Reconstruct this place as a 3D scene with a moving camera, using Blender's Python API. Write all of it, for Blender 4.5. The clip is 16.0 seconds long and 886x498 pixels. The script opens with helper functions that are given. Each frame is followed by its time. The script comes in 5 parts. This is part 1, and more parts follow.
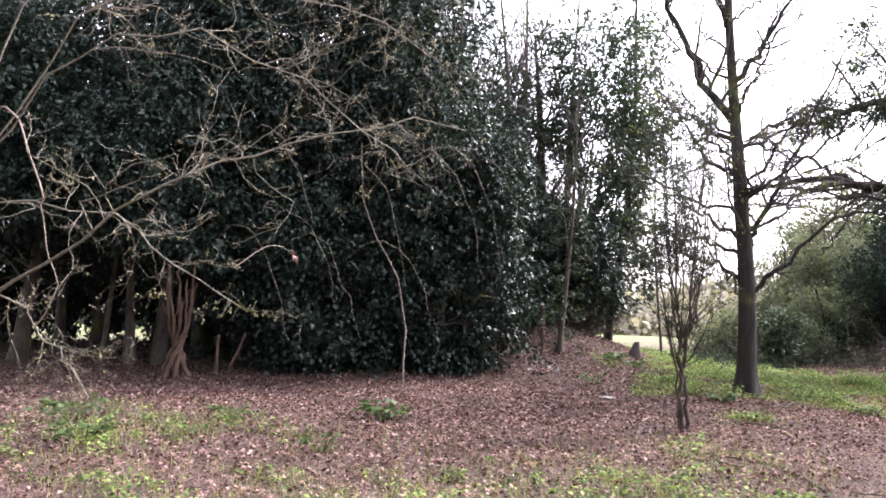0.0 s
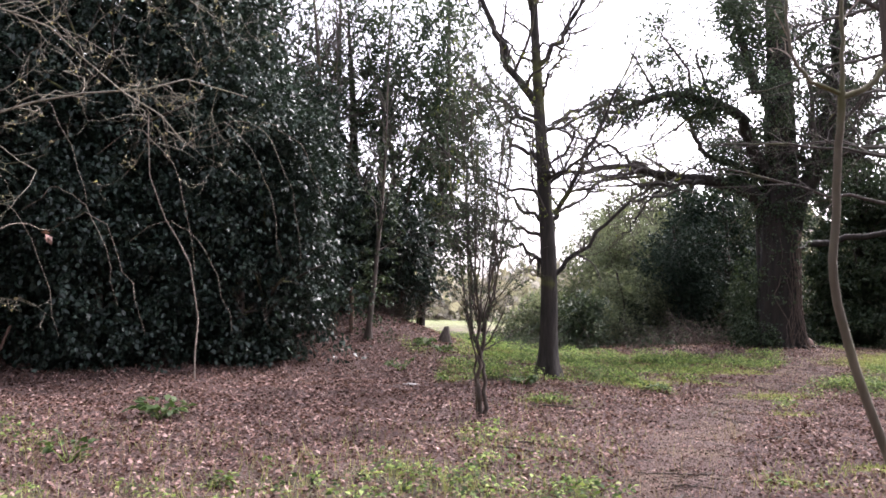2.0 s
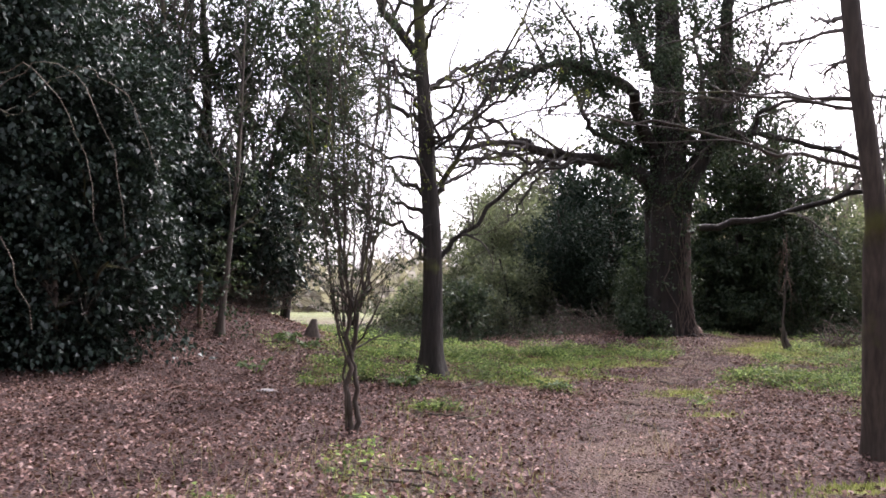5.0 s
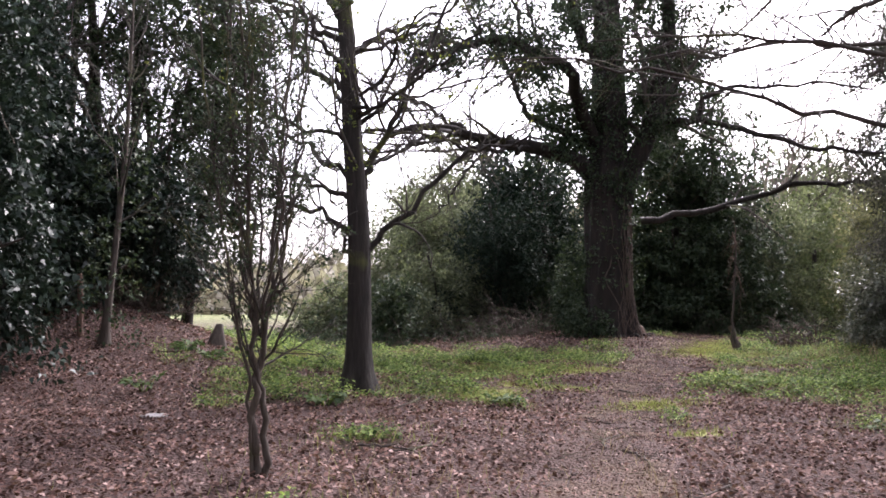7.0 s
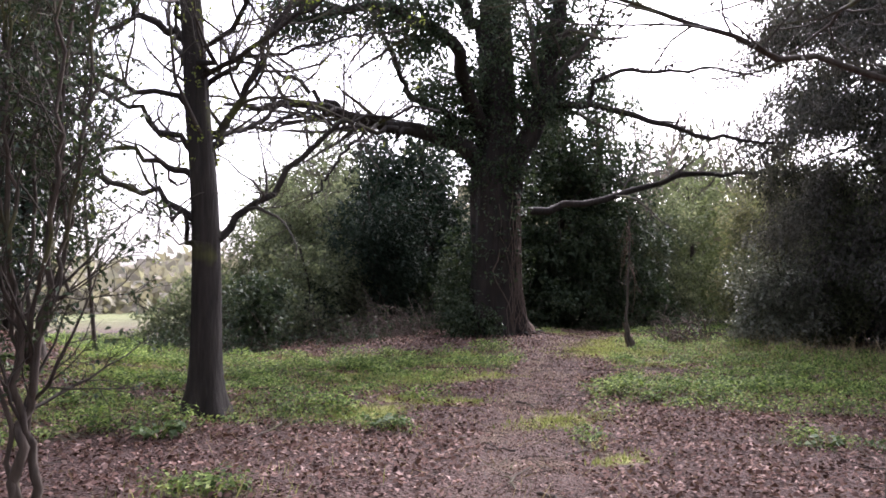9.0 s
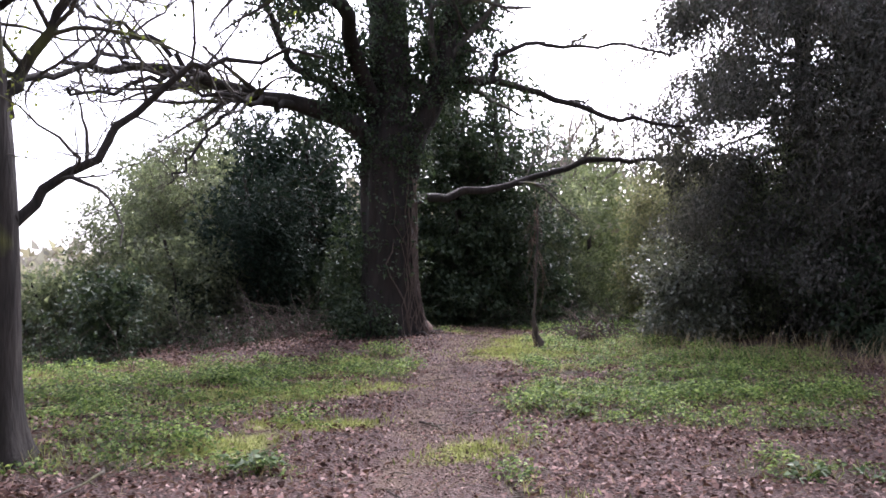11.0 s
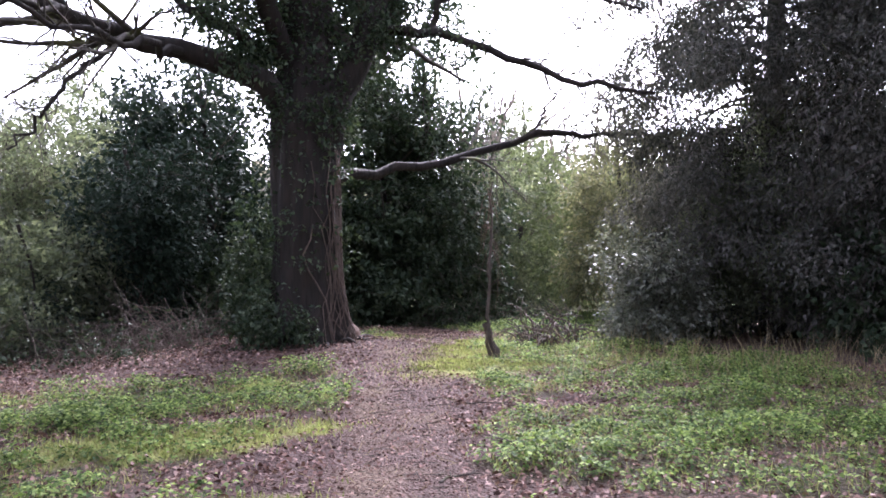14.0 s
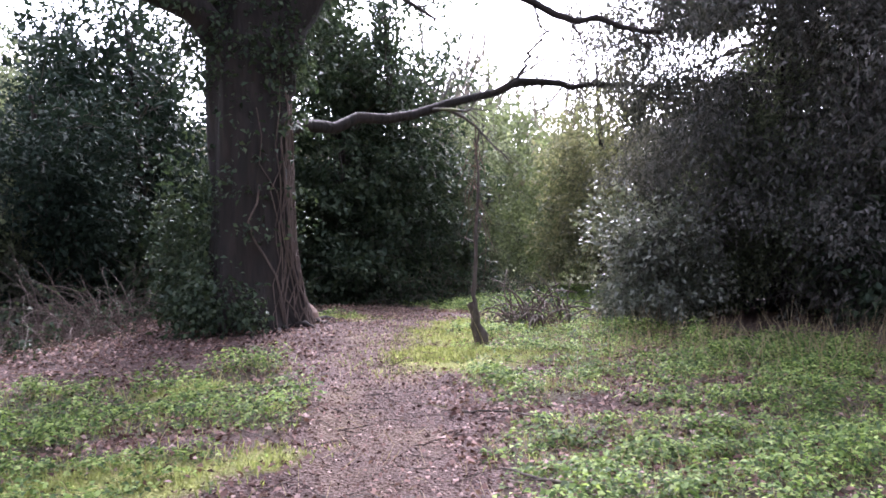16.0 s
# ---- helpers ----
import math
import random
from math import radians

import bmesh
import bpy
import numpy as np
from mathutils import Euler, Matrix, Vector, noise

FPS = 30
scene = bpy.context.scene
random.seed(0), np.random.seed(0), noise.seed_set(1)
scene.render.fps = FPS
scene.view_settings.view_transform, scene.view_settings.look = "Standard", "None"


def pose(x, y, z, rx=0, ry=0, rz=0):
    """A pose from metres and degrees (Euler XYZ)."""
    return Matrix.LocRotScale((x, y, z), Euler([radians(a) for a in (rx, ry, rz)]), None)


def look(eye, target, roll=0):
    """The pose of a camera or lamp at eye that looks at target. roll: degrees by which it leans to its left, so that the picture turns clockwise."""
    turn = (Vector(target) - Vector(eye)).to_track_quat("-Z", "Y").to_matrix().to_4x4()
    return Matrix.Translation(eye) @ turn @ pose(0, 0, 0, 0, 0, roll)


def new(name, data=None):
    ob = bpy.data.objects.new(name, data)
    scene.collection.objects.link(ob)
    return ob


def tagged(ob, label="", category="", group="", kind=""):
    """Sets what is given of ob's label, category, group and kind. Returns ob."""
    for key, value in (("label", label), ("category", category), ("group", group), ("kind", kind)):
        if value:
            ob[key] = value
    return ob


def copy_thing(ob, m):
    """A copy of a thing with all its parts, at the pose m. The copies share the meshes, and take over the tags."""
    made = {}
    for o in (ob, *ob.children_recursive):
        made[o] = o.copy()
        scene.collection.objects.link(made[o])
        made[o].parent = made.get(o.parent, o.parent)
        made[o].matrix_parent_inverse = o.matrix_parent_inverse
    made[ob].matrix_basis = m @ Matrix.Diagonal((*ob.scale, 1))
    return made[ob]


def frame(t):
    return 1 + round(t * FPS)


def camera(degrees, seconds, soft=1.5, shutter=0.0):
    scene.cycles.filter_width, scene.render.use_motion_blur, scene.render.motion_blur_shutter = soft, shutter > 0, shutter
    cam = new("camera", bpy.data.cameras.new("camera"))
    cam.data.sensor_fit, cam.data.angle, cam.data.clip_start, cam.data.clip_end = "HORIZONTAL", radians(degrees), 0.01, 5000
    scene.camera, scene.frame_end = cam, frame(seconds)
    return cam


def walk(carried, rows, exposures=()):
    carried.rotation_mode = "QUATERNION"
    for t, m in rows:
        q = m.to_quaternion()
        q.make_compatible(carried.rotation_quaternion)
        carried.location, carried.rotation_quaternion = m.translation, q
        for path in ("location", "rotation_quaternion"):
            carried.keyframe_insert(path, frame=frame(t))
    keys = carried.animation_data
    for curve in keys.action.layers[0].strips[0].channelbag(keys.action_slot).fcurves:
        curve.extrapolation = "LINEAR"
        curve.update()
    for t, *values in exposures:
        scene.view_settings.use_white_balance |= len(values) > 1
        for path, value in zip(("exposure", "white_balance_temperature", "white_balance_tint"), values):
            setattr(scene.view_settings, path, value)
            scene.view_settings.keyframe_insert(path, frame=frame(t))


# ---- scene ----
cam = camera(58.1, 16.0, soft=1.7)
METRES, EYE, TILT, LEAN, TURN = 12.5, 1.5, 0.0, 0.0, 0.0
ROWS = [
    (0.0, 0.0, 0.0, 0.0, -0.11, 3.42, -1.79),
    (0.5, 0.0044, 0.0035, -0.0011, -3.91, 3.51, -1.58),
    (1.0, 0.0139, 0.0108, -0.0006, -7.98, 3.52, -1.37),
    (1.5, 0.0256, 0.0233, -0.001, -10.6, 3.36, -1.25),
    (2.0, 0.0359, 0.046, -0.0025, -12.47, 2.83, -1.19),
    (2.5, 0.0457, 0.069, -0.0032, -14.66, 2.55, -1.13),
    (3.0, 0.0546, 0.0937, -0.0029, -16.29, 2.47, -1.08),
    (3.5, 0.0624, 0.1211, -0.003, -17.35, 2.39, -1.01),
    (4.0, 0.0694, 0.1463, -0.0058, -18.67, 2.37, -0.97),
    (6.5, 0.1076, 0.2994, -0.011, -25.67, 2.37, -0.49),
    (7.0, 0.1222, 0.333, -0.012, -27.29, 2.4, -0.36),
    (7.5, 0.1377, 0.3593, -0.012, -29.58, 2.44, -0.26),
    (8.0, 0.154, 0.3888, -0.0099, -32.0, 2.3, -0.11),
    (8.5, 0.1695, 0.4173, -0.0093, -33.91, 2.07, -0.03),
    (9.0, 0.1877, 0.4431, -0.0095, -35.98, 2.0, 0.04),
    (9.5, 0.2077, 0.4724, -0.0112, -37.95, 1.97, 0.08),
    (10.0, 0.2283, 0.5008, -0.0117, -40.43, 1.95, 0.19),
    (12.5, 0.3376, 0.6348, -0.0081, -47.03, 0.95, 0.57),
    (13.0, 0.3572, 0.6622, -0.006, -48.27, 0.86, 0.55),
    (13.5, 0.3785, 0.6928, -0.0057, -49.39, 0.78, 0.58),
    (14.0, 0.4, 0.725, -0.0066, -50.45, 0.72, 0.64),
    (14.5, 0.4233, 0.7552, -0.0093, -51.41, 0.66, 0.7),
    (15.0, 0.448, 0.7847, -0.0121, -52.52, 0.41, 0.77),
    (15.5, 0.4751, 0.8134, -0.0123, -53.25, -0.56, 0.81),
    (16.0, 0.5062, 0.8406, -0.0107, -53.82, -1.37, 0.9),
]
walk(cam, [(t, pose(0, 0, EYE, TILT, LEAN, TURN) @ pose(METRES * x, METRES * y, METRES * z, 90 + pitch, roll, yaw)) for t, x, y, z, yaw, pitch, roll in ROWS],
     exposures=[(0.0, 1.42, 6250, 23), (1.5, 1.2, 6250, 23), (4.0, 0.88, 6300, 24), (8.0, 0.8, 6250, 24), (10.0, 0.85, 6050, 24), (12.5, 1.2, 5850, 26), (16.0, 1.6, 5750, 27)])


# ---- world, sun ----
SUN_AZIMUTH, SUN_HEIGHT = 62.0, 42.0
world = bpy.data.worlds.new("overcast_sky")
scene.world = world
world.use_nodes = True
wn, wl = world.node_tree.nodes, world.node_tree.links
sky = wn.new("ShaderNodeTexSky")
sky.sky_type, sky.sun_disc = "NISHITA", False
sky.sun_elevation, sky.sun_rotation = radians(SUN_HEIGHT), radians(SUN_AZIMUTH)
sky.dust_density, sky.air_density = 4.0, 1.0
pale = wn.new("ShaderNodeHueSaturation")
pale.inputs["Saturation"].default_value = 0.22
wl.new(sky.outputs["Color"], pale.inputs["Color"])
wl.new(pale.outputs["Color"], wn["Background"].inputs["Color"])
wn["Background"].inputs["Strength"].default_value = 0.33
sun_data = bpy.data.lights.new("sun", "SUN")
sun_data.energy, sun_data.angle, sun_data.color = 3.0, radians(20), (1.0, 0.96, 0.91)
sun = new("sun", sun_data)
sa, sh = radians(SUN_AZIMUTH), radians(SUN_HEIGHT)
sun.matrix_world = look((80 * math.sin(sa) * math.cos(sh), 80 * math.cos(sa) * math.cos(sh), 80 * math.sin(sh)), (0, 0, 0))

rng = np.random.default_rng(11)


# ---- materials ----
def shader(name):
    m = bpy.data.materials.new(name)
    m.use_nodes = True
    return m, m.node_tree.nodes, m.node_tree.links, m.node_tree.nodes["Principled BSDF"]


def ramp(nodes, stops):
    r = nodes.new("ShaderNodeValToRGB")
    while len(r.color_ramp.elements) < len(stops):
        r.color_ramp.elements.new(0.5)
    for e, (p, c) in zip(r.color_ramp.elements, stops):
        e.position, e.color = p, (*c, 1)
    return r


def noise_node(nodes, links, scale, detail=5.0, stretch=None):
    n = nodes.new("ShaderNodeTexNoise")
    n.inputs["Scale"].default_value, n.inputs["Detail"].default_value = scale, detail
    co = nodes.new("ShaderNodeNewGeometry")
    if stretch:
        s = nodes.new("ShaderNodeVectorMath")
        s.operation = "MULTIPLY"
        s.inputs[1].default_value = stretch
        links.new(co.outputs["Position"], s.inputs[0])
        links.new(s.outputs[0], n.inputs["Vector"])
    else:
        links.new(co.outputs["Position"], n.inputs["Vector"])
    return n


def mixed(nodes, links, fac, a, b, mode="MIX"):
    m = nodes.new("ShaderNodeMix")
    m.data_type, m.blend_type = "RGBA", mode
    for value, slot in ((fac, m.inputs[0]), (a, m.inputs[6]), (b, m.inputs[7])):
        if isinstance(value, (int, float)):
            slot.default_value = value
        elif isinstance(value, tuple):
            slot.default_value = (*value, 1)
        else:
            links.new(value, slot)
    return m.outputs[2]


def bark(name, dark, light, moss=0.0, scale=9.0, bump=0.6):
    m, n, l, b = shader(name)
    grain = noise_node(n, l, scale * 2.2, 8, (1, 1, 0.16))
    blot = noise_node(n, l, scale * 0.22, 4)
    c = ramp(n, [(0.3, dark), (0.72, light)])
    l.new(grain.outputs["Fac"], c.inputs["Fac"])
    col = mixed(n, l, blot.outputs["Fac"], c.outputs["Color"], tuple(0.6 * x for x in dark))
    if moss:
        patch = noise_node(n, l, 1.7, 6)
        pr = ramp(n, [(0.62 - 0.3 * moss, (0, 0, 0)), (0.78 - 0.2 * moss, (1, 1, 1))])
        l.new(patch.outputs["Fac"], pr.inputs["Fac"])
        col = mixed(n, l, pr.outputs["Color"], col, (0.11, 0.12, 0.03))
    l.new(col, b.inputs["Base Color"])
    b.inputs["Roughness"].default_value = 0.88
    bp = n.new("ShaderNodeBump")
    bp.inputs["Strength"].default_value, bp.inputs["Distance"].default_value = bump, 0.03
    l.new(grain.outputs["Fac"], bp.inputs["Height"])
    l.new(bp.outputs["Normal"], b.inputs["Normal"])
    return m


def foliage(name, tones, rough=0.45, shine=0.5, through_light=0.3):
    m, n, l, b = shader(name)
    geo = n.new("ShaderNodeNewGeometry")
    stops = [(i / max(1, len(tones) - 1), t) for i, t in enumerate(tones)]
    c = ramp(n, stops)
    l.new(geo.outputs["Random Per Island"], c.inputs["Fac"])
    big = noise_node(n, l, 1.3, 3)
    patch = ramp(n, [(0.42, (0, 0, 0)), (0.75, (0.6, 0.6, 0.6))])
    l.new(big.outputs["Fac"], patch.inputs["Fac"])
    col = mixed(n, l, patch.outputs["Color"], c.outputs["Color"], tones[0])
    l.new(col, b.inputs["Base Color"])
    b.inputs["Roughness"].default_value = rough
    b.inputs["Specular IOR Level"].default_value = shine
    tr = n.new("ShaderNodeBsdfTranslucent")
    l.new(mixed(n, l, 1.0, col, (1.25, 1.28, 0.82), "MULTIPLY"), tr.inputs["Color"])
    mx = n.new("ShaderNodeMixShader")
    mx.inputs[0].default_value = through_light
    l.new(b.outputs[0], mx.inputs[1])
    l.new(tr.outputs[0], mx.inputs[2])
    l.new(mx.outputs[0], n["Material Output"].inputs["Surface"])
    return m


M_OAK = bark("oak_bark", (0.016, 0.013, 0.011), (0.066, 0.054, 0.045), 0.18, 9.0, 1.0)
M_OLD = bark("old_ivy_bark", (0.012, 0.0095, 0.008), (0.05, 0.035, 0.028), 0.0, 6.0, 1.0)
M_PALE = bark("pale_sapling_bark", (0.15, 0.13, 0.1), (0.3, 0.27, 0.21), 0.3, 14.0, 0.3)
M_THIN = bark("brown_thin_bark", (0.055, 0.043, 0.036), (0.165, 0.13, 0.105), 0.2, 14.0, 0.4)
M_TWIG = bark("grey_twig_bark", (0.24, 0.19, 0.155), (0.5, 0.42, 0.34), 0.12, 16.0, 0.2)
M_DARKTWIG = bark("dark_twig_bark", (0.05, 0.042, 0.036), (0.13, 0.11, 0.09), 0.2, 16.0, 0.2)
M_PURPLE = bark("purple_brown_twig", (0.13, 0.1, 0.1), (0.3, 0.25, 0.25), 0.0, 14.0, 0.3)
M_RED = bark("red_brown_bark", (0.11, 0.065, 0.045), (0.28, 0.18, 0.14), 0.0, 12.0, 0.7)
M_VINE = bark("ivy_stem_bark", (0.07, 0.05, 0.041), (0.23, 0.17, 0.138), 0.0, 14.0, 0.4)
M_HOLLY = foliage("holly_leaf", [(0.013, 0.023, 0.018), (0.026, 0.045, 0.034), (0.054, 0.082, 0.06)], 0.4, 0.36, 0.1)
M_IVY = foliage("ivy_leaf", [(0.024, 0.04, 0.024), (0.045, 0.07, 0.038), (0.09, 0.115, 0.065)], 0.58, 0.22, 0.2)
M_YEW = foliage("yew_needle", [(0.016, 0.03, 0.022), (0.04, 0.06, 0.042)], 0.7, 0.12, 0.1)
M_SPRING = foliage("spring_leaf", [(0.13, 0.17, 0.04), (0.22, 0.27, 0.06), (0.3, 0.33, 0.09)], 0.55, 0.3, 0.45)
M_BUD = foliage("pale_bud", [(0.2, 0.18, 0.11), (0.32, 0.3, 0.17), (0.42, 0.36, 0.26)], 0.6, 0.2, 0.3)
M_BUSH = foliage("grey_green_leaf", [(0.065, 0.08, 0.055), (0.135, 0.157, 0.108), (0.25, 0.275, 0.195)], 0.6, 0.25, 0.52)
# Conifer tones raised and purpled to carry the lens flare's veil.
M_CONIFER_VEILED = foliage("flare_veiled_conifer_spray", [(0.036, 0.041, 0.034), (0.088, 0.088, 0.077), (0.19, 0.175, 0.17)], 0.6, 0.25, 0.28)
M_HERB = foliage("herb_leaf", [(0.03, 0.052, 0.02), (0.088, 0.145, 0.045), (0.2, 0.295, 0.088), (0.43, 0.53, 0.19)], 0.62, 0.18, 0.42)
M_BROAD = foliage("broad_leaf", [(0.04, 0.075, 0.028), (0.08, 0.13, 0.045), (0.13, 0.19, 0.07)], 0.5, 0.3, 0.25)
M_GRASS = foliage("grass_blade", [(0.13, 0.15, 0.06), (0.26, 0.29, 0.11), (0.44, 0.46, 0.2)], 0.55, 0.3, 0.4)
M_DRY = foliage("dry_grass", [(0.2, 0.15, 0.09), (0.34, 0.27, 0.17), (0.42, 0.35, 0.24)], 0.7, 0.2, 0.25)
M_CRUMB = foliage("soil_crumb", [(0.02, 0.012, 0.01), (0.07, 0.041, 0.034), (0.14, 0.086, 0.073), (0.4, 0.29, 0.26)], 0.85, 0.15, 0.0)
M_FRESH = foliage("fresh_thicket_leaf", [(0.07, 0.09, 0.048), (0.14, 0.17, 0.09), (0.25, 0.285, 0.165)], 0.6, 0.2, 0.38)
M_CATKIN = foliage("yellow_green_leaf", [(0.1, 0.105, 0.065), (0.19, 0.195, 0.12), (0.32, 0.315, 0.2)], 0.65, 0.15, 0.4)
# Glossy leaf whose pale highlights are partly put into the base tones.
M_HIGHLIT = foliage("highlight_toned_glossy_leaf", [(0.07, 0.085, 0.062), (0.15, 0.165, 0.128), (0.3, 0.31, 0.26)], 0.34, 0.6, 0.3)
M_LITTER = foliage("fallen_leaf", [(0.032, 0.017, 0.014), (0.085, 0.046, 0.038), (0.17, 0.1, 0.084), (0.3, 0.188, 0.164), (0.47, 0.34, 0.31)], 0.85, 0.12, 0.1)


def stone_material():
    m, n, l, b = shader("pale_stone")
    g = noise_node(n, l, 30, 6)
    c = ramp(n, [(0.3, (0.26, 0.24, 0.23)), (0.7, (0.42, 0.4, 0.38))])
    l.new(g.outputs["Fac"], c.inputs["Fac"])
    l.new(c.outputs["Color"], b.inputs["Base Color"])
    b.inputs["Roughness"].default_value = 0.8
    return m


M_STONE = stone_material()
M_HAZEL = bark("hazel_twig_bark", (0.19, 0.17, 0.13), (0.44, 0.4, 0.32), 0.15, 16.0, 0.2)
M_STALK = bark("dead_bramble_stem", (0.07, 0.048, 0.038), (0.2, 0.15, 0.122), 0.0, 14.0, 0.3)


def ground_material():
    m, n, l, b = shader("woodland_ground")

    def attr(name):
        a = n.new("ShaderNodeAttribute")
        a.attribute_name = name
        return a.outputs["Fac"]

    fine = noise_node(n, l, 26, 8)
    grit = noise_node(n, l, 75, 6)
    mid = noise_node(n, l, 3.0, 6)
    leafy = n.new("ShaderNodeTexVoronoi")
    leafy.inputs["Scale"].default_value = 38
    geo = n.new("ShaderNodeNewGeometry")
    l.new(geo.outputs["Position"], leafy.inputs["Vector"])
    lit = ramp(n, [(0.1, (0.045, 0.024, 0.02)), (0.5, (0.11, 0.062, 0.053)), (0.85, (0.23, 0.145, 0.125))])
    l.new(leafy.outputs["Color"], lit.inputs["Fac"])
    litter = mixed(n, l, mid.outputs["Fac"], lit.outputs["Color"], (0.07, 0.04, 0.034))
    soil = ramp(n, [(0.36, (0.055, 0.033, 0.027)), (0.52, (0.12, 0.073, 0.06)), (0.66, (0.22, 0.145, 0.122))])
    l.new(grit.outputs["Fac"], soil.inputs["Fac"])
    broad = noise_node(n, l, 1.1, 4)
    tan = ramp(n, [(0.45, (0, 0, 0)), (0.62, (0.75, 0.75, 0.75))])
    l.new(broad.outputs["Fac"], tan.inputs["Fac"])
    earth = mixed(n, l, tan.outputs["Color"], soil.outputs["Color"], (0.17, 0.115, 0.074))
    green = ramp(n, [(0.3, (0.045, 0.034, 0.024)), (0.7, (0.11, 0.09, 0.05))])
    l.new(fine.outputs["Fac"], green.inputs["Fac"])

    def edged(name, low, high):
        add = n.new("ShaderNodeMath")
        add.operation = "MULTIPLY_ADD"
        add.inputs[1].default_value, add.inputs[2].default_value = 0.5, -0.25
        l.new(mid.outputs["Fac"], add.inputs[0])
        s = n.new("ShaderNodeMath")
        l.new(attr(name), s.inputs[0])
        l.new(add.outputs[0], s.inputs[1])
        r = ramp(n, [(low, (0, 0, 0)), (high, (1, 1, 1))])
        l.new(s.outputs[0], r.inputs["Fac"])
        return r.outputs["Color"]

    col = mixed(n, l, edged("path", 0.25, 0.65), litter, earth)
    col = mixed(n, l, edged("green", 0.3, 0.7), col, green.outputs["Color"])
    moss = ramp(n, [(0.3, (0.19, 0.2, 0.05)), (0.7, (0.35, 0.36, 0.1))])
    l.new(fine.outputs["Fac"], moss.inputs["Fac"])
    col = mixed(n, l, edged("moss", 0.2, 0.55), col, moss.outputs["Color"])
    far = ramp(n, [(0.35, (0.12, 0.16, 0.05)), (0.65, (0.26, 0.27, 0.12))])
    l.new(mid.outputs["Fac"], far.inputs["Fac"])
    col = mixed(n, l, attr("meadow"), col, far.outputs["Color"])
    l.new(col, b.inputs["Base Color"])
    b.inputs["Roughness"].default_value = 0.9
    bp = n.new("ShaderNodeBump")
    bp.inputs["Strength"].default_value, bp.inputs["Distance"].default_value = 0.9, 0.05
    hs = n.new("ShaderNodeMath")
    l.new(fine.outputs["Fac"], hs.inputs[0])
    l.new(leafy.outputs["Distance"], hs.inputs[1])
    l.new(hs.outputs[0], bp.inputs["Height"])
    l.new(bp.outputs["Normal"], b.inputs["Normal"])
    return m


M_GROUND = ground_material()


# ---- mesh tools ----
def unit(v):
    return v / np.maximum(np.linalg.norm(v, axis=-1, keepdims=True), 1e-9)


WAVES = [(np.array(np.random.default_rng(5 + i).normal(0, 1.0, 3)), float(i)) for i in range(7)]


def lumps(p, scale=1.0):
    """Smooth pseudo noise, about -1 to 1, at points p (n, 3)."""
    q = p * scale
    return sum(np.sin(q @ (w * (1 + 0.35 * i)) + 2.1 * i + 1.3 * np.sin(q @ np.roll(w, 1))) for w, i in WAVES) / 3.2


def sheet(name, verts, faces, material, smooth=True):
    verts, faces = np.asarray(verts, np.float32), np.asarray(faces, np.int32)
    me = bpy.data.meshes.new(name)
    k = faces.shape[1]
    me.vertices.add(len(verts))
    me.vertices.foreach_set("co", verts.ravel())
    me.loops.add(faces.size)
    me.loops.foreach_set("vertex_index", faces.ravel())
    me.polygons.add(len(faces))
    me.polygons.foreach_set("loop_start", np.arange(0, faces.size, k, dtype=np.int32))
    me.polygons.foreach_set("loop_total", np.full(len(faces), k, np.int32))
    me.polygons.foreach_set("use_smooth", np.full(len(faces), smooth))
    me.materials.append(material)
    me.update()
    return me


def thing(name, base, label, category, group="", kind=""):
    ob = new(name)
    ob.location = base
    return tagged(ob, label, category, group, kind)


def part(name, geometry, material, parent, label="", origin=None, kind=""):
    """One mesh object under parent, from world-space (verts, faces)."""
    verts, faces = geometry
    base = np.array(origin if origin is not None else parent.location)
    ob = new(name, sheet(name, verts - base, faces, material))
    ob.parent = parent
    return tagged(ob, label, kind=kind)


def stuff(name, geometry, material, label, category):
    ob = new(name, sheet(name, *geometry, material))
    return tagged(ob, label, category, kind="stuff")


def joined(*pieces):
    vs, fs, at = [], [], 0
    for v, f in pieces:
        vs.append(v)
        fs.append(f + at)
        at += len(v)
    return np.concatenate(vs), np.concatenate(fs)


def spline(points, k):
    """k points on a smooth curve through the given few points."""
    p = np.array(points, float)
    p = np.vstack([2 * p[0] - p[1], p, 2 * p[-1] - p[-2]])
    out = []
    for s in np.linspace(0, len(points) - 1 - 1e-6, k):
        i = int(s)
        f = s - i
        a, b, c, d = p[i:i + 4]
        out.append(0.5 * (2 * b + (c - a) * f + (2 * a - 5 * b + 4 * c - d) * f * f + (3 * b - a - 3 * c + d) * f ** 3))
    return np.array(out)


def tubes(P, R, sides=5):
    """Closed-skin tubes along the polylines P (n, k, 3) of radius R (n, k)."""
    n, k, _ = P.shape
    T = unit(np.gradient(P, axis=1))
    ref = unit(np.cross(unit(P[:, -1] - P[:, 0]), np.array([0.31, 0.87, 0.38])))[:, None]
    U = unit(ref - T * (ref * T).sum(2, keepdims=True))
    V = np.cross(T, U)
    a = np.arange(sides) * 2 * np.pi / sides
    ring = U[:, :, None] * np.cos(a)[:, None] + V[:, :, None] * np.sin(a)[:, None]
    verts = (P[:, :, None] + ring * R[:, :, None, None]).reshape(-1, 3)
    i, j, s = np.meshgrid(np.arange(n), np.arange(k - 1), np.arange(sides), indexing="ij")
    s2 = (s + 1) % sides
    at = lambda jj, ss: (i * k + jj) * sides + ss
    faces = np.stack([at(j, s), at(j, s2), at(j + 1, s2), at(j + 1, s)], -1).reshape(-1, 4)
    return verts, faces


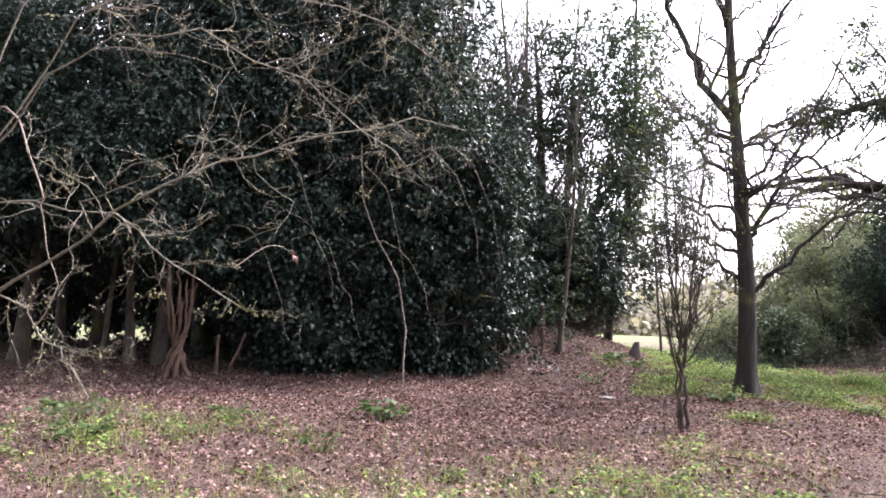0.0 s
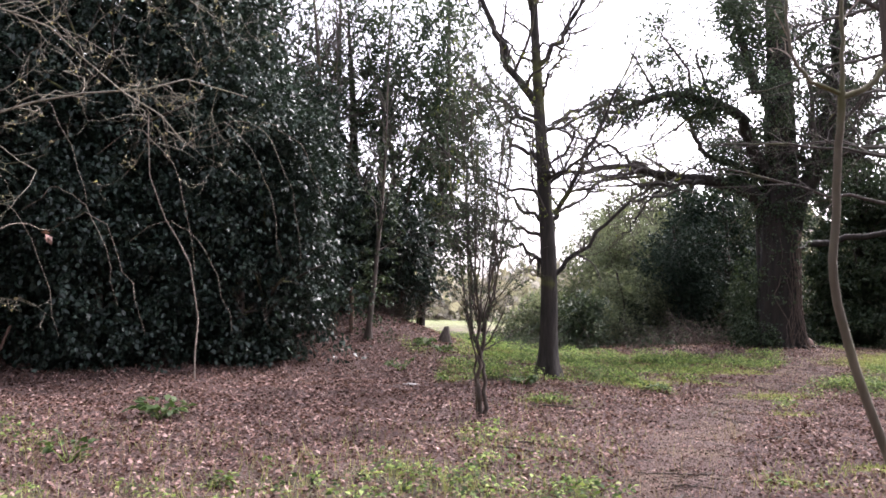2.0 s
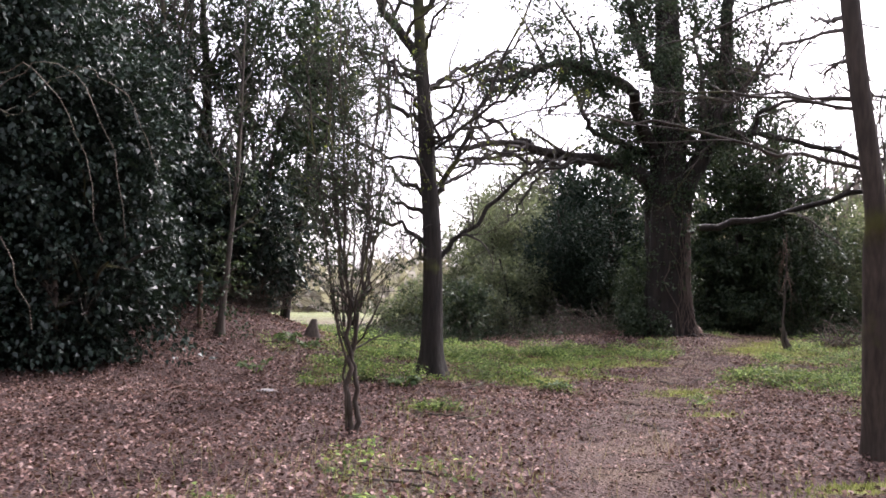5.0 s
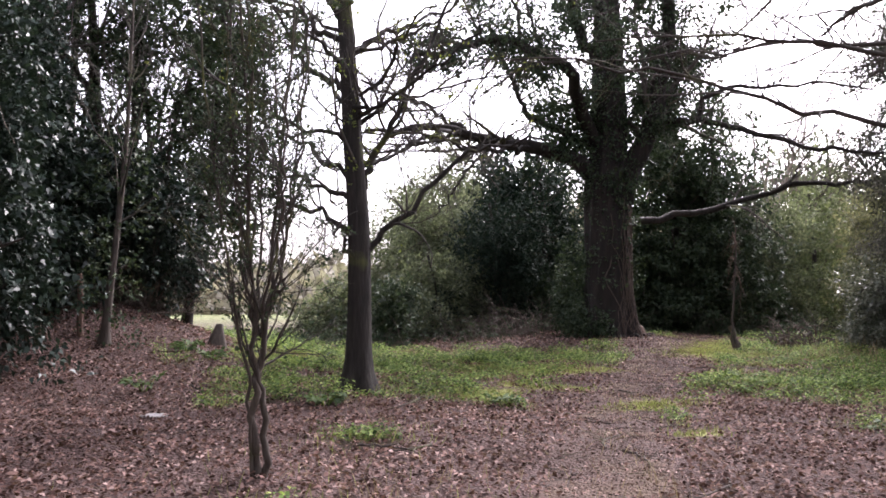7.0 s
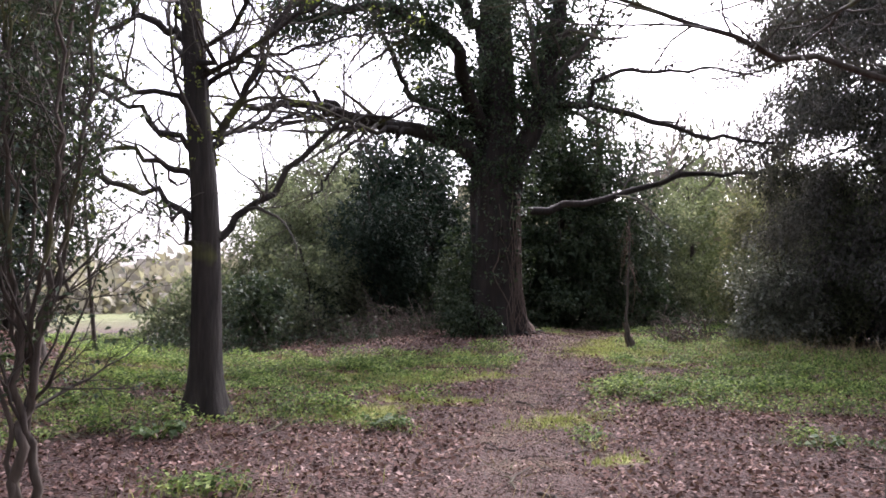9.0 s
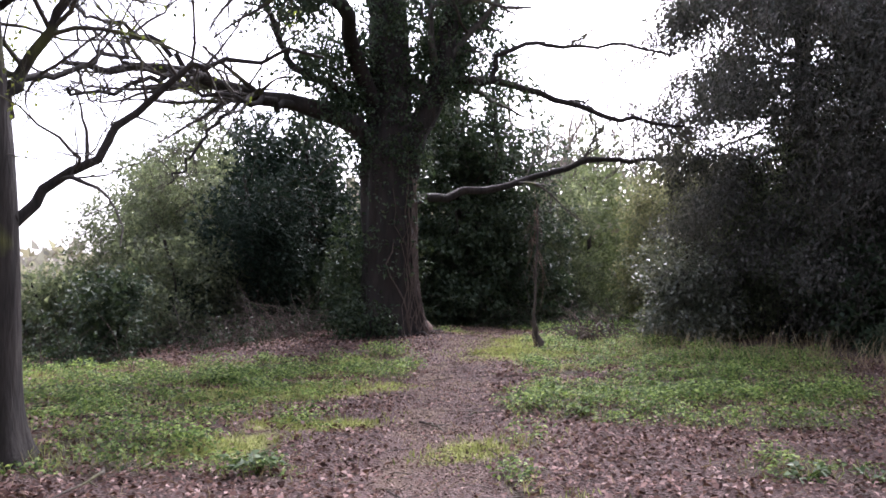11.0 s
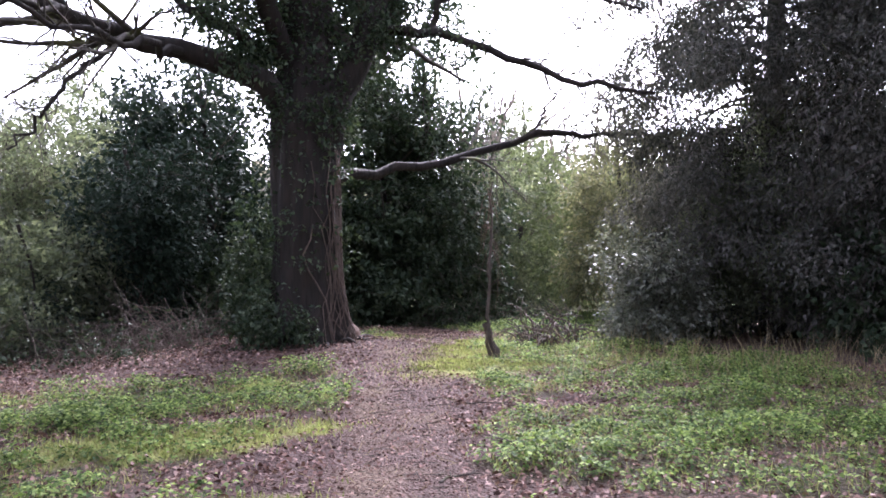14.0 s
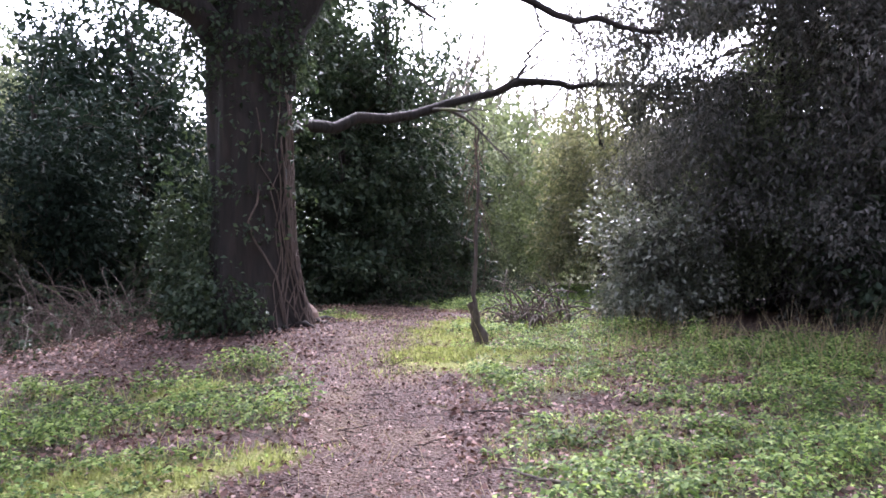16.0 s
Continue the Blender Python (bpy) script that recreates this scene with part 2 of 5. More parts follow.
def grow(start, way, length, radius, k=6, wiggle=0.14, lift=0.0, taper=0.25):
    n = len(start)
    P = np.zeros((n, k, 3))
    P[:, 0] = start
    d = unit(way)
    step = (length / (k - 1))[:, None]
    for j in range(1, k):
        d = unit(d + rng.normal(0, wiggle, (n, 3)) + np.array([0, 0, lift]))
        P[:, j] = P[:, j - 1] + d * step
    return P, radius[:, None] * np.linspace(1, taper, k)[None]


def sprout(P, R, per, t0=0.2, t1=1.0, angle=0.8, ratio=0.45, thick=0.5, least=0.003):
    n, k, _ = P.shape
    idx = np.repeat(np.arange(n), per)
    t = rng.uniform(t0, t1, len(idx)) * (k - 1)
    i = np.minimum(t.astype(int), k - 2)
    f = (t - i)[:, None]
    a, b = P[idx, i], P[idx, i + 1]
    d = unit(b - a)
    side = unit(np.cross(d, rng.normal(size=d.shape)))
    ang = rng.normal(angle, 0.2, len(idx))[:, None]
    total = np.linalg.norm(np.diff(P, axis=1), axis=2).sum(1)
    length = total[idx] * ratio * rng.uniform(0.5, 1.25, len(idx)) * (1.15 - 0.6 * t / (k - 1))
    r = np.maximum((R[idx, i] * (1 - f[:, 0]) + R[idx, i + 1] * f[:, 0]) * thick, least)
    return a + (b - a) * f, d * np.cos(ang) + side * np.sin(ang), length, r


def twigs(P, R, levels, least=0.003):
    """Branches of branches: a list of (P, R) for each level."""
    out = []
    for per, t0, ang, ratio, thick, wig, lift, k in levels:
        P, R = grow(*sprout(P, R, per, t0, 1.0, ang, ratio, thick, least), k=k, wiggle=wig, lift=lift)
        out.append((P, R))
    return out


def bundle(levels, sides=4):
    return joined(*[tubes(P, R, sides if i == 0 else 3) for i, (P, R) in enumerate(levels)])


def blades(base, way, face, length, width, fold=0.25):
    """Leaves: one creased quad each."""
    n = len(base)
    d = unit(way)
    s = unit(np.cross(d, face))
    u = np.cross(s, d)
    L, W = length[:, None], width[:, None]
    mid = base + d * L * 0.45
    v = np.stack([base, mid + s * W * 0.5 + u * W * fold, base + d * L - u * L * 0.12, mid - s * W * 0.5 + u * W * fold], 1)
    return v.reshape(-1, 3), np.arange(4 * n).reshape(n, 4)


def sprigs(centre, way, per, reach, size, ratio=0.55, droop=-0.25, spread=0.5, far=False):
    """per leaves round each of the given sprigs."""
    idx = np.repeat(np.arange(len(centre)), per)
    n = len(idx)
    c = centre[idx] + way[idx] * rng.uniform(0, reach, n)[:, None] + rng.normal(0, reach * spread * 0.5, (n, 3))
    d = unit(way[idx] * 0.6 + rng.normal(0, 0.7, (n, 3)) + np.array([0, 0, droop]))
    face = unit(rng.normal(0, 0.6, (n, 3)) + np.array([0, 0, 0.8]))
    L = size * rng.uniform(0.6, 1.3, n)
    if far:
        side = unit(np.cross(d, face)) * (L * ratio * 0.55)[:, None]
        v = np.stack([c - side, c + side, c + d * L[:, None]], 1)
        return v.reshape(-1, 3), np.arange(3 * n).reshape(n, 3)
    return blades(c, d, face, L, L * ratio)


def crown_seeds(n, centre, radii, gaps=-0.6, scale=1.3, low=None, clumps=16, cone=0.0):
    """Seeds of a crown made of uneven clumps, with gaps between them."""
    centre, radii = np.array(centre), np.array(radii)
    d = unit(rng.normal(size=(clumps, 3)))
    d[:, 2] = np.linspace(-0.95, 0.95, clumps)
    c = d * rng.uniform(0.45, 0.8, (clumps, 1))
    size = rng.uniform(0.34, 0.52, (clumps, 1))
    m = int(n * 1.8)
    idx = rng.integers(0, clumps, m)
    e = unit(rng.normal(size=(m, 3)))
    q = c[idx] + e * size[idx] * rng.uniform(0, 1, (m, 1)) ** 0.5
    q[:, :2] *= (1 - cone * q[:, 2:3])
    p = centre + q * radii
    keep = lumps(p, scale) > gaps
    if low is not None:
        keep &= p[:, 2] > low + 0.2 * lumps(p, 2.3)
    p, q, e = p[keep][:n], q[keep][:n], e[keep][:n]
    return p, unit(unit(q) + 0.6 * e + np.array([0, 0, -0.3]) + rng.normal(0, 0.3, p.shape))


def around(P, R, n, out=0.25):
    """Seeds of ivy round the polylines."""
    N, k, _ = P.shape
    idx = rng.integers(0, N, n)
    t = rng.uniform(0, k - 1.001, n)
    i = t.astype(int)
    f = (t - i)[:, None]
    a, b = P[idx, i], P[idx, i + 1]
    side = unit(np.cross(unit(b - a), rng.normal(size=(n, 3))))
    r = R[idx, i][:, None]
    return a + (b - a) * f + side * (r + rng.uniform(0, out, (n, 1))), unit(side + rng.normal(0, 0.4, (n, 3)))


def bole(points, radii, sides=20, k=40, flare=0.0, lobes=5, ridge=0.05, seed=0.0):
    """A trunk with root flare, flutes and uneven girth."""
    c = spline(points, k)
    seg = np.concatenate([[0], np.cumsum(np.linalg.norm(np.diff(c, axis=0), axis=1))])
    r = np.interp(np.linspace(0, 1, k), np.linspace(0, 1, len(radii)), radii)
    a = np.arange(sides) * 2 * np.pi / sides
    A, S = np.meshgrid(a, seg)
    root = flare * np.exp(-S / (0.9 * r[0] + 0.08)) * (0.75 + 0.45 * np.cos(lobes * A + seed) + 0.25 * np.cos(2 * A + 2 * seed))
    p = np.stack([np.cos(A) * 1.6, np.sin(A) * 1.6, S * 0.5 + seed], -1).reshape(-1, 3)
    rough = ridge * (lumps(p, 1.2) + 0.6 * np.cos(9 * A + 3 * np.sin(S)).ravel()).reshape(A.shape)
    rad = r[:, None] * (1 + root + rough)
    verts = c[:, None] + np.stack([np.cos(A) * rad, np.sin(A) * rad, np.zeros_like(A)], -1)
    verts = verts.reshape(-1, 3)
    i, s = np.meshgrid(np.arange(k - 1), np.arange(sides), indexing="ij")
    s2 = (s + 1) % sides
    faces = np.stack([i * sides + s, i * sides + s2, (i + 1) * sides + s2, (i + 1) * sides + s], -1).reshape(-1, 4)
    return (verts, faces), c[None], r[None]


def limb_line(points, r0, r1, k=14, wiggle=0.03):
    c = spline(points, k)
    c[1:] += rng.normal(0, wiggle, (k - 1, 3))
    return c[None], np.linspace(r0, r1, k)[None]


# ---- ground ----
PATH = np.array([(1.5, 2.0), (3.0, 5.4), (4.95, 8.4), (5.95, 9.6), (7.6, 11.3), (9.9, 13.65), (11.8, 15.3), (13.4, 16.6), (15.2, 17.9), (16.7, 19.2), (17.4, 20.6)])
GREEN_A = [(3.1, 12.9), (6.2, 12.5), (7.0, 13.5), (8.1, 14.2), (9.7, 14.2), (11.4, 15.7), (11.7, 16.4), (9.5, 17.5), (8.2, 19.0), (5.8, 20.8), (4.8, 18.2), (3.9, 15.5)]
GREEN_B = [(9.5, 12.3), (9.9, 11.3), (11.1, 9.7), (13.0, 9.8), (17.2, 12.2), (18.2, 16.8), (16.0, 17.4), (13.9, 15.9), (11.9, 14.2), (10.0, 12.8)]
GREEN_C = [(17.4, 18.4), (17.8, 16.4), (20.0, 15.8), (24.0, 15.4), (26.5, 20.0), (21.0, 21.4), (18.4, 20.8)]
GREEN_D = [(4.7, 20.3), (6.5, 20.0), (8.2, 21.5), (9.2, 24.5), (6.0, 27.0), (4.2, 24.5)]
SPOTS = [(8.2, 11.5, 0.45), (6.4, 12.0, 0.3), (7.6, 10.6, 0.3), (-0.6, 6.3, 1.3), (1.6, 7.0, 0.9), (-3.6, 8.6, 1.3), (2.9, 8.2, 0.8), (-2.0, 6.6, 1.0),
         (0.6, 5.2, 0.8), (9.3, 9.2, 0.5), (7.6, 13.1, 0.3), (3.6, 16.2, 0.5), (5.0, 6.6, 0.4), (4.2, 10.8, 0.4), (14.6, 18.4, 0.5), (3.0, 6.4, 0.5)]


def path_mask(x, y):
    best = np.full(x.shape, 9.0)
    for a, b in zip(PATH[:-1], PATH[1:]):
        d = b - a
        t = np.clip(((x - a[0]) * d[0] + (y - a[1]) * d[1]) / (d @ d), 0, 1)
        best = np.minimum(best, np.hypot(x - a[0] - t * d[0], y - a[1] - t * d[1]))
    return np.clip(1.35 - best / 0.5, 0, 1)


def inside(poly, x, y, soft=0.6):
    """1 inside the outline, falling to 0 over soft metres outside it."""
    odd, best = np.zeros(x.shape, bool), np.full(x.shape, 99.0)
    for (ax, ay), (bx, by) in zip(poly, poly[1:] + poly[:1]):
        cross = ((ay > y) != (by > y)) & (x < (bx - ax) * (y - ay) / ((by - ay) or 1e-9) + ax)
        odd ^= cross
        t = np.clip(((x - ax) * (bx - ax) + (y - ay) * (by - ay)) / ((bx - ax) ** 2 + (by - ay) ** 2), 0, 1)
        best = np.minimum(best, np.hypot(x - ax - t * (bx - ax), y - ay - t * (by - ay)))
    return np.clip(np.where(odd, 0.5 + best / soft, 0.5 - best / soft), 0, 1)


def green_mask(x, y):
    g = np.maximum(np.maximum(inside(GREEN_A, x, y), inside(GREEN_B, x, y)), np.maximum(inside(GREEN_C, x, y), inside(GREEN_D, x, y)))
    for a, b, r in SPOTS:
        g = np.maximum(g, 0.75 * np.exp(-((x - a) ** 2 + (y - b) ** 2) / (2 * r * r)))
    p = np.stack([x, y, 0 * x], -1).reshape(-1, 3)
    g = g * (0.84 + 0.5 * lumps(p, 1.7).reshape(x.shape) + 0.42 * lumps(p, 4.6).reshape(x.shape))
    return np.clip(g - 1.4 * np.clip(path_mask(x, y) - 0.3, 0, 1), 0, 1)


def moss_spots(x, y):
    g = np.zeros(x.shape)
    for a, b, rx, ry in ((8.05, 15.1, 0.6, 0.35), (8.7, 14.85, 0.5, 0.3), (12.9, 15.6, 0.5, 0.35), (17.0, 16.6, 0.8, 0.5), (8.0, 11.4, 0.42, 0.25), (7.9, 12.98, 0.4, 0.22), (7.4, 13.2, 0.4, 0.22), (7.4, 10.0, 0.25, 0.18), (8.9, 14.45, 0.5, 0.3), (8.3, 14.8, 0.5, 0.35), (6.6, 12.8, 0.5, 0.25),
                         (9.6, 14.3, 0.3, 0.2), (10.5, 16.3, 0.35, 0.25), (15.8, 16.1, 0.8, 0.5), (13.3, 15.3, 0.9, 0.6), (14.4, 16.2, 0.8, 0.5), (15.4, 16.6, 0.8, 0.5), (14.7, 18.3, 0.4, 0.4), (6.3, 7.0, 0.5, 0.15), (6.0, 18.5, 0.9, 0.6), (5.2, 17.0, 0.6, 0.5)):
        g = np.maximum(g, 0.95 * np.exp(-((x - a) / rx) ** 2 - ((y - b) / ry) ** 2))
    return g


def bump_at(x, y, a, b, sx, sy):
    return np.exp(-((x - a) / sx) ** 2 / 2 - ((y - b) / sy) ** 2 / 2)


def land(x, y):
    """Height of the ground."""
    x, y = np.asarray(x, float), np.asarray(y, float)
    h = -0.1 + 0.28 * bump_at(x, y, 13.2, 18.6, 2.6, 2.4) + 0.92 * bump_at(x, y, 2.6, 19.2, np.where(x < 2.6, 3.0, 1.5), 1.95) + 0.35 * bump_at(x, y, -5, 18.5, 5, 2.2) + 0.15 * bump_at(x, y, 5.0, 14.2, 1.8, 1.8)
    p = np.stack([x, y, 0 * x], -1).reshape(-1, 3)
    h = h + 0.02 * lumps(p, 2.0).reshape(x.shape) + 0.03 * lumps(p, 0.6).reshape(x.shape)
    r = np.hypot(x - 5, y - 10)
    return h - 2.5 * np.clip((r - 24) / 60, 0, 1) ** 1.3 - 6 * np.clip((r - 80) / 400, 0, 1)


def axis(lo, hi, step):
    mid = np.arange(lo, hi + step, step)
    out = np.cumsum(step * 1.28 ** np.arange(1, 32))
    return np.concatenate([(lo - out)[::-1], mid, hi + out])


def build_ground():
    xs, ys = axis(-9.0, 26.0, 0.2), axis(-1.0, 25.0, 0.2)
    X, Y = np.meshgrid(xs, ys)
    verts = np.stack([X, Y, land(X, Y)], -1).reshape(-1, 3)
    nx, ny = len(xs), len(ys)
    i, j = np.meshgrid(np.arange(ny - 1), np.arange(nx - 1), indexing="ij")
    faces = np.stack([i * nx + j, i * nx + j + 1, (i + 1) * nx + j + 1, (i + 1) * nx + j], -1).reshape(-1, 4)
    ob = new("ground", sheet("ground", verts, faces, M_GROUND))
    far = np.clip((np.hypot(X - 6, Y - 11) - 17) / 8, 0, 1)
    for name, values in (("path", path_mask(X, Y)), ("green", green_mask(X, Y)), ("meadow", far), ("moss", moss_spots(X, Y))):
        ob.data.attributes.new(name, "FLOAT", "POINT").data.foreach_set("value", values.ravel().astype(np.float32))
    tagged(ob, "woodland ground of brown leaf litter, bare soil path and moss", "ground", kind="structure")


build_ground()


def base_at(x, y, sink=0.04):
    return (x, y, float(land(np.array([x]), np.array([y]))[0]) - sink)


# ---- large trees ----
def holly(x, y, height, radius, leaves, low, size=0.105, label=""):
    b = base_at(x, y)
    t = thing("holly_tree", b, label or "dense dark green holly tree with glossy leaves", "tree", "hollies along the glade")
    lean = rng.normal(0, 0.3, 2)
    geo, P, R = bole([b, (x + lean[0], y + lean[1], b[2] + height * 0.5), (x + 1.5 * lean[0], y + lean[1], b[2] + height * 0.95)], [0.16, 0.1, 0.02], 10, 24, 0.5, 4, 0.06, x)
    part("trunk", geo, M_THIN, t)
    L1 = twigs(P, R, [(26, 0.12, 1.2, 0.3, 0.4, 0.1, 0.02, 7), (5, 0.3, 0.8, 0.4, 0.5, 0.15, -0.02, 5)])
    part("branchwork", bundle(L1), M_DARKTWIG, t, kind="stuff")
    seeds, way = crown_seeds(int(leaves * 0.76 / 14), (x, y, b[2] + height * 0.5 + low * 0.5), (radius * 1.12, radius, height * 0.5 - low * 0.5 + 0.5), -0.75, 1.2, b[2] + low, 26, 0.3)
    part("crown", sprigs(seeds, way, 14, 0.3, size, 0.58, -0.35, far=y > 19 or x < -4), M_HOLLY, t)
    return t


for hx, hy, hh, hr, n, low, size in ((-10.4, 17.8, 9.5, 2.7, 26000, 1.9, 0.14), (-7.8, 18.4, 10.0, 2.7, 36000, 1.9, 0.13), (-5.2, 17.4, 9.5, 2.5, 55000, 1.6, 0.11), (-3.0, 16.3, 11.5, 2.3, 92000, 0.05, 0.105),
                                     (-1.2, 16.0, 11.5, 1.9, 84000, 0.0, 0.105), (0.7, 17.9, 5.8, 1.3, 26000, 0.0, 0.105), (-2.0, 20.4, 9.5, 2.8, 24000, 0.0, 0.17), (-7.5, 22.5, 9.0, 3.4, 20000, 0.0, 0.19),
                                     (-12.0, 22.0, 9.0, 3.4, 14000, 0.0, 0.2)):
    holly(hx, hy, hh, hr, n, low, size)
holly(0.55, 15.9, 4.6, 1.25, 26000, 0.0, 0.1)
for sx, sy, sh in ((-3.6, 15.9, 3.1), (-2.35, 15.4, 1.9), (-1.2, 15.5, 2.9), (-0.1, 15.6, 1.7)):
    holly(sx, sy, sh, 0.95, 14000, 0.0, 0.1, label="low dark holly skirt with glossy leaves reaching the ground")
holly(-5.4, 15.4, 6.5, 2.0, 44000, 2.1, 0.105)
holly(-8.2, 15.6, 7.0, 2.1, 40000, 2.2, 0.11)
holly(-9.6, 20.6, 4.5, 2.4, 24000, 0.0, 0.13)


def slim_tree(x, y, height, r, lean, name="bare_tree", label="slim bare tree with thin upright twigs", material=None, ivy=0, leaves=0, first=0.35):
    b = base_at(x, y)
    t = thing(name, b, label, "tree")
    mid = (x + lean[0] * 0.35 + rng.normal(0, 0.2), y + lean[1] * 0.5, b[2] + height * 0.5)
    geo, P, R = bole([b, mid, (x + lean[0], y + lean[1], b[2] + height)], [r, r * 0.58, r * 0.12], 10, 26, 0.7, 4, 0.05, x + y)
    part("trunk", geo, material or M_THIN, t)
    lv = twigs(P, R, [(22, first, 0.75, 0.28, 0.45, 0.12, 0.05, 6), (5, 0.2, 0.7, 0.5, 0.6, 0.16, 0.02, 5), (3, 0.2, 0.7, 0.5, 0.7, 0.2, 0.0, 3)])
    part("branchwork", bundle(lv), M_DARKTWIG, t, kind="stuff")
    if ivy:
        s, w = around(P[:, :18], R[:, :18], ivy // 8, 0.4)
        part("ivy", sprigs(s, w, 8, 0.2, 0.075), M_IVY, t, "dark ivy climbing the trunk")
    if leaves:
        s, w = around(lv[2][0], lv[2][1], leaves // 3, 0.02)
        part("leafage", sprigs(s, w, 3, 0.06, 0.04), M_SPRING, t, "small fresh spring leaves", kind="stuff")
    return t


slim_tree(2.48, 16.74, 6.0, 0.062, (0.35, 0.3), label="slim tree with spreading roots on a leafy mound", ivy=1200, first=0.3)
slim_tree(-7.9, 16.6, 10.0, 0.11, (0.1, 0.4), label="straight brown tree trunk beside the hollies")
slim_tree(-5.9, 15.3, 9.0, 0.095, (-0.5, 0.6), label="leaning brown tree trunk beside the hollies")
slim_tree(-6.4, 15.2, 6.0, 0.06, (0.2, 0.6), label="thin grey tree trunk beside the hollies")
slim_tree(0.8, 20.5, 11.0, 0.13, (-0.6, 0.5), label="tall bare tree behind the hollies")
slim_tree(2.0, 22.5, 12.0, 0.12, (0.2, 0.2), label="tall bare tree behind the mound")


slim_tree(1.4, 19.6, 10.0, 0.1, (-0.3, 0.4), label="bare leaning tree at the edge of the hollies")
slim_tree(3.3, 21.8, 11.0, 0.1, (0.4, 0.2), label="bare tall tree behind the mound", leaves=900)
slim_tree(5.6, 20.2, 6.0, 0.04, (-0.2, 0.1), label="thin tree with fresh leaves behind the mound", leaves=2600, first=0.2)


def fan_tree(x, y, height, r, lean, label, material=None):
    """A bare tree that parts low down into several rising limbs."""
    b = base_at(x, y)
    t = thing("bare_tree", b, label, "tree")
    fork = b[2] + height * 0.3
    geo, P, R = bole([b, (x + lean * 0.2, y, (b[2] + fork) / 2), (x + lean * 0.3, y, fork)], [r, r * 0.85, r * 0.7], 10, 14, 0.5, 4, 0.06, x)
    part("trunk", geo, material or M_TWIG, t)
    lines = []
    for i in range(6):
        a, out = i * 1.05 + rng.normal(0, 0.2), rng.uniform(0.1, 0.26) * height
        dx, dy, top = math.cos(a) * out + lean, math.sin(a) * out, b[2] + height * rng.uniform(0.75, 1.0)
        c = (x + lean * 0.3, y, fork - 0.25)
        q, w = limb_line([c, (c[0] + dx * 0.4, c[1] + dy * 0.4, fork + (top - fork) * 0.3), (c[0] + dx * 0.75, c[1] + dy * 0.75, fork + (top - fork) * 0.65), (c[0] + dx, c[1] + dy, top)], r * 0.5, 0.012, 16, 0.05)
        part("limb", tubes(q, w, 6), material or M_TWIG, t)
        lines.append((q, w))
    LP, LR = np.concatenate([a for a, _ in lines]), np.concatenate([a for _, a in lines])
    lv = twigs(LP, LR, [(11, 0.15, 0.55, 0.36, 0.5, 0.12, 0.05, 7), (6, 0.15, 0.55, 0.5, 0.6, 0.16, 0.04, 5), (3, 0.2, 0.6, 0.5, 0.7, 0.2, 0.02, 3)], 0.005)
    part("branchwork", bundle(lv), M_PURPLE, t, kind="stuff")


fan_tree(24.0, 23.8, 9.6, 0.14, 0.3, "bare grey tree with rising forked limbs behind thickets")
fan_tree(27.6, 25.6, 9.0, 0.13, -0.3, "bare grey tree with rising forked limbs beyond the thicket")
fan_tree(30.5, 23.6, 9.0, 0.13, 0.2, "bare grey tree with rising forked limbs beyond the thicket")
fan_tree(1.6, 20.8, 9.5, 0.11, -0.5, "bare twiggy tree with rising limbs beside the hollies", M_THIN)
fan_tree(3.2, 22.6, 9.0, 0.11, 0.4, "bare twiggy tree with rising limbs behind the mound", M_THIN)
fan_tree(-0.4, 20.6, 10.5, 0.12, 0.3, "bare twiggy tree with rising limbs behind the hollies", M_THIN)



def ivy_tree(x, y, height, radius, leaves, low, label, name="ivy_clad_tree", leafmat=None, size=0.09, trunk=0.2, gaps=-0.6, scale=1.3, clumps=18, cone=0.15, twig=6, twigmat=None, lean=0.0):
    b = base_at(x, y)
    t = thing(name, b, label, "tree")
    geo, P, R = bole([b, (x + 0.15 + lean * 0.6, y, b[2] + height * 0.5), (x - 0.1 + lean, y, b[2] + height * 0.96)], [trunk, trunk * 0.6, 0.03], 12, 24, 0.5, 5, 0.07, x)
    part("trunk", geo, M_OLD, t)
    lv = twigs(P, R, [(22, 0.2, 0.9, 0.34, 0.4, 0.12, 0.03, 7), (5, 0.3, 0.7, 0.45, 0.5, 0.15, 0.0, 5), (3, 0.3, 0.7, 0.5, 0.6, 0.18, 0.0, 4)])
    if height > 4 and y > 0:
        part("branchwork", bundle(lv), M_DARKTWIG, t, kind="stuff")
    s, w = crown_seeds(int(leaves * 0.7) // 12, (x, y, b[2] + height * 0.46 + low * 0.54), (radius, radius, (height - low) * 0.55), gaps, scale, b[2] + low, clumps, cone)
    part("crown", sprigs(s, w, 12, 0.3, size * 1.12, 0.6, far=True), leafmat or M_IVY, t)
    n = min(int(len(s) / twig), 1500 if height > 8 else 500)
    q, r = grow(s[:n], w[:n], rng.uniform(0.4, 1.1, n) * min(1.0, radius / 2), np.full(n, 0.006), 6, 0.16, -0.1, 0.4)
    part("twigwork", tubes(q, r, 3), twigmat or M_THIN, t, kind="stuff")
    return t


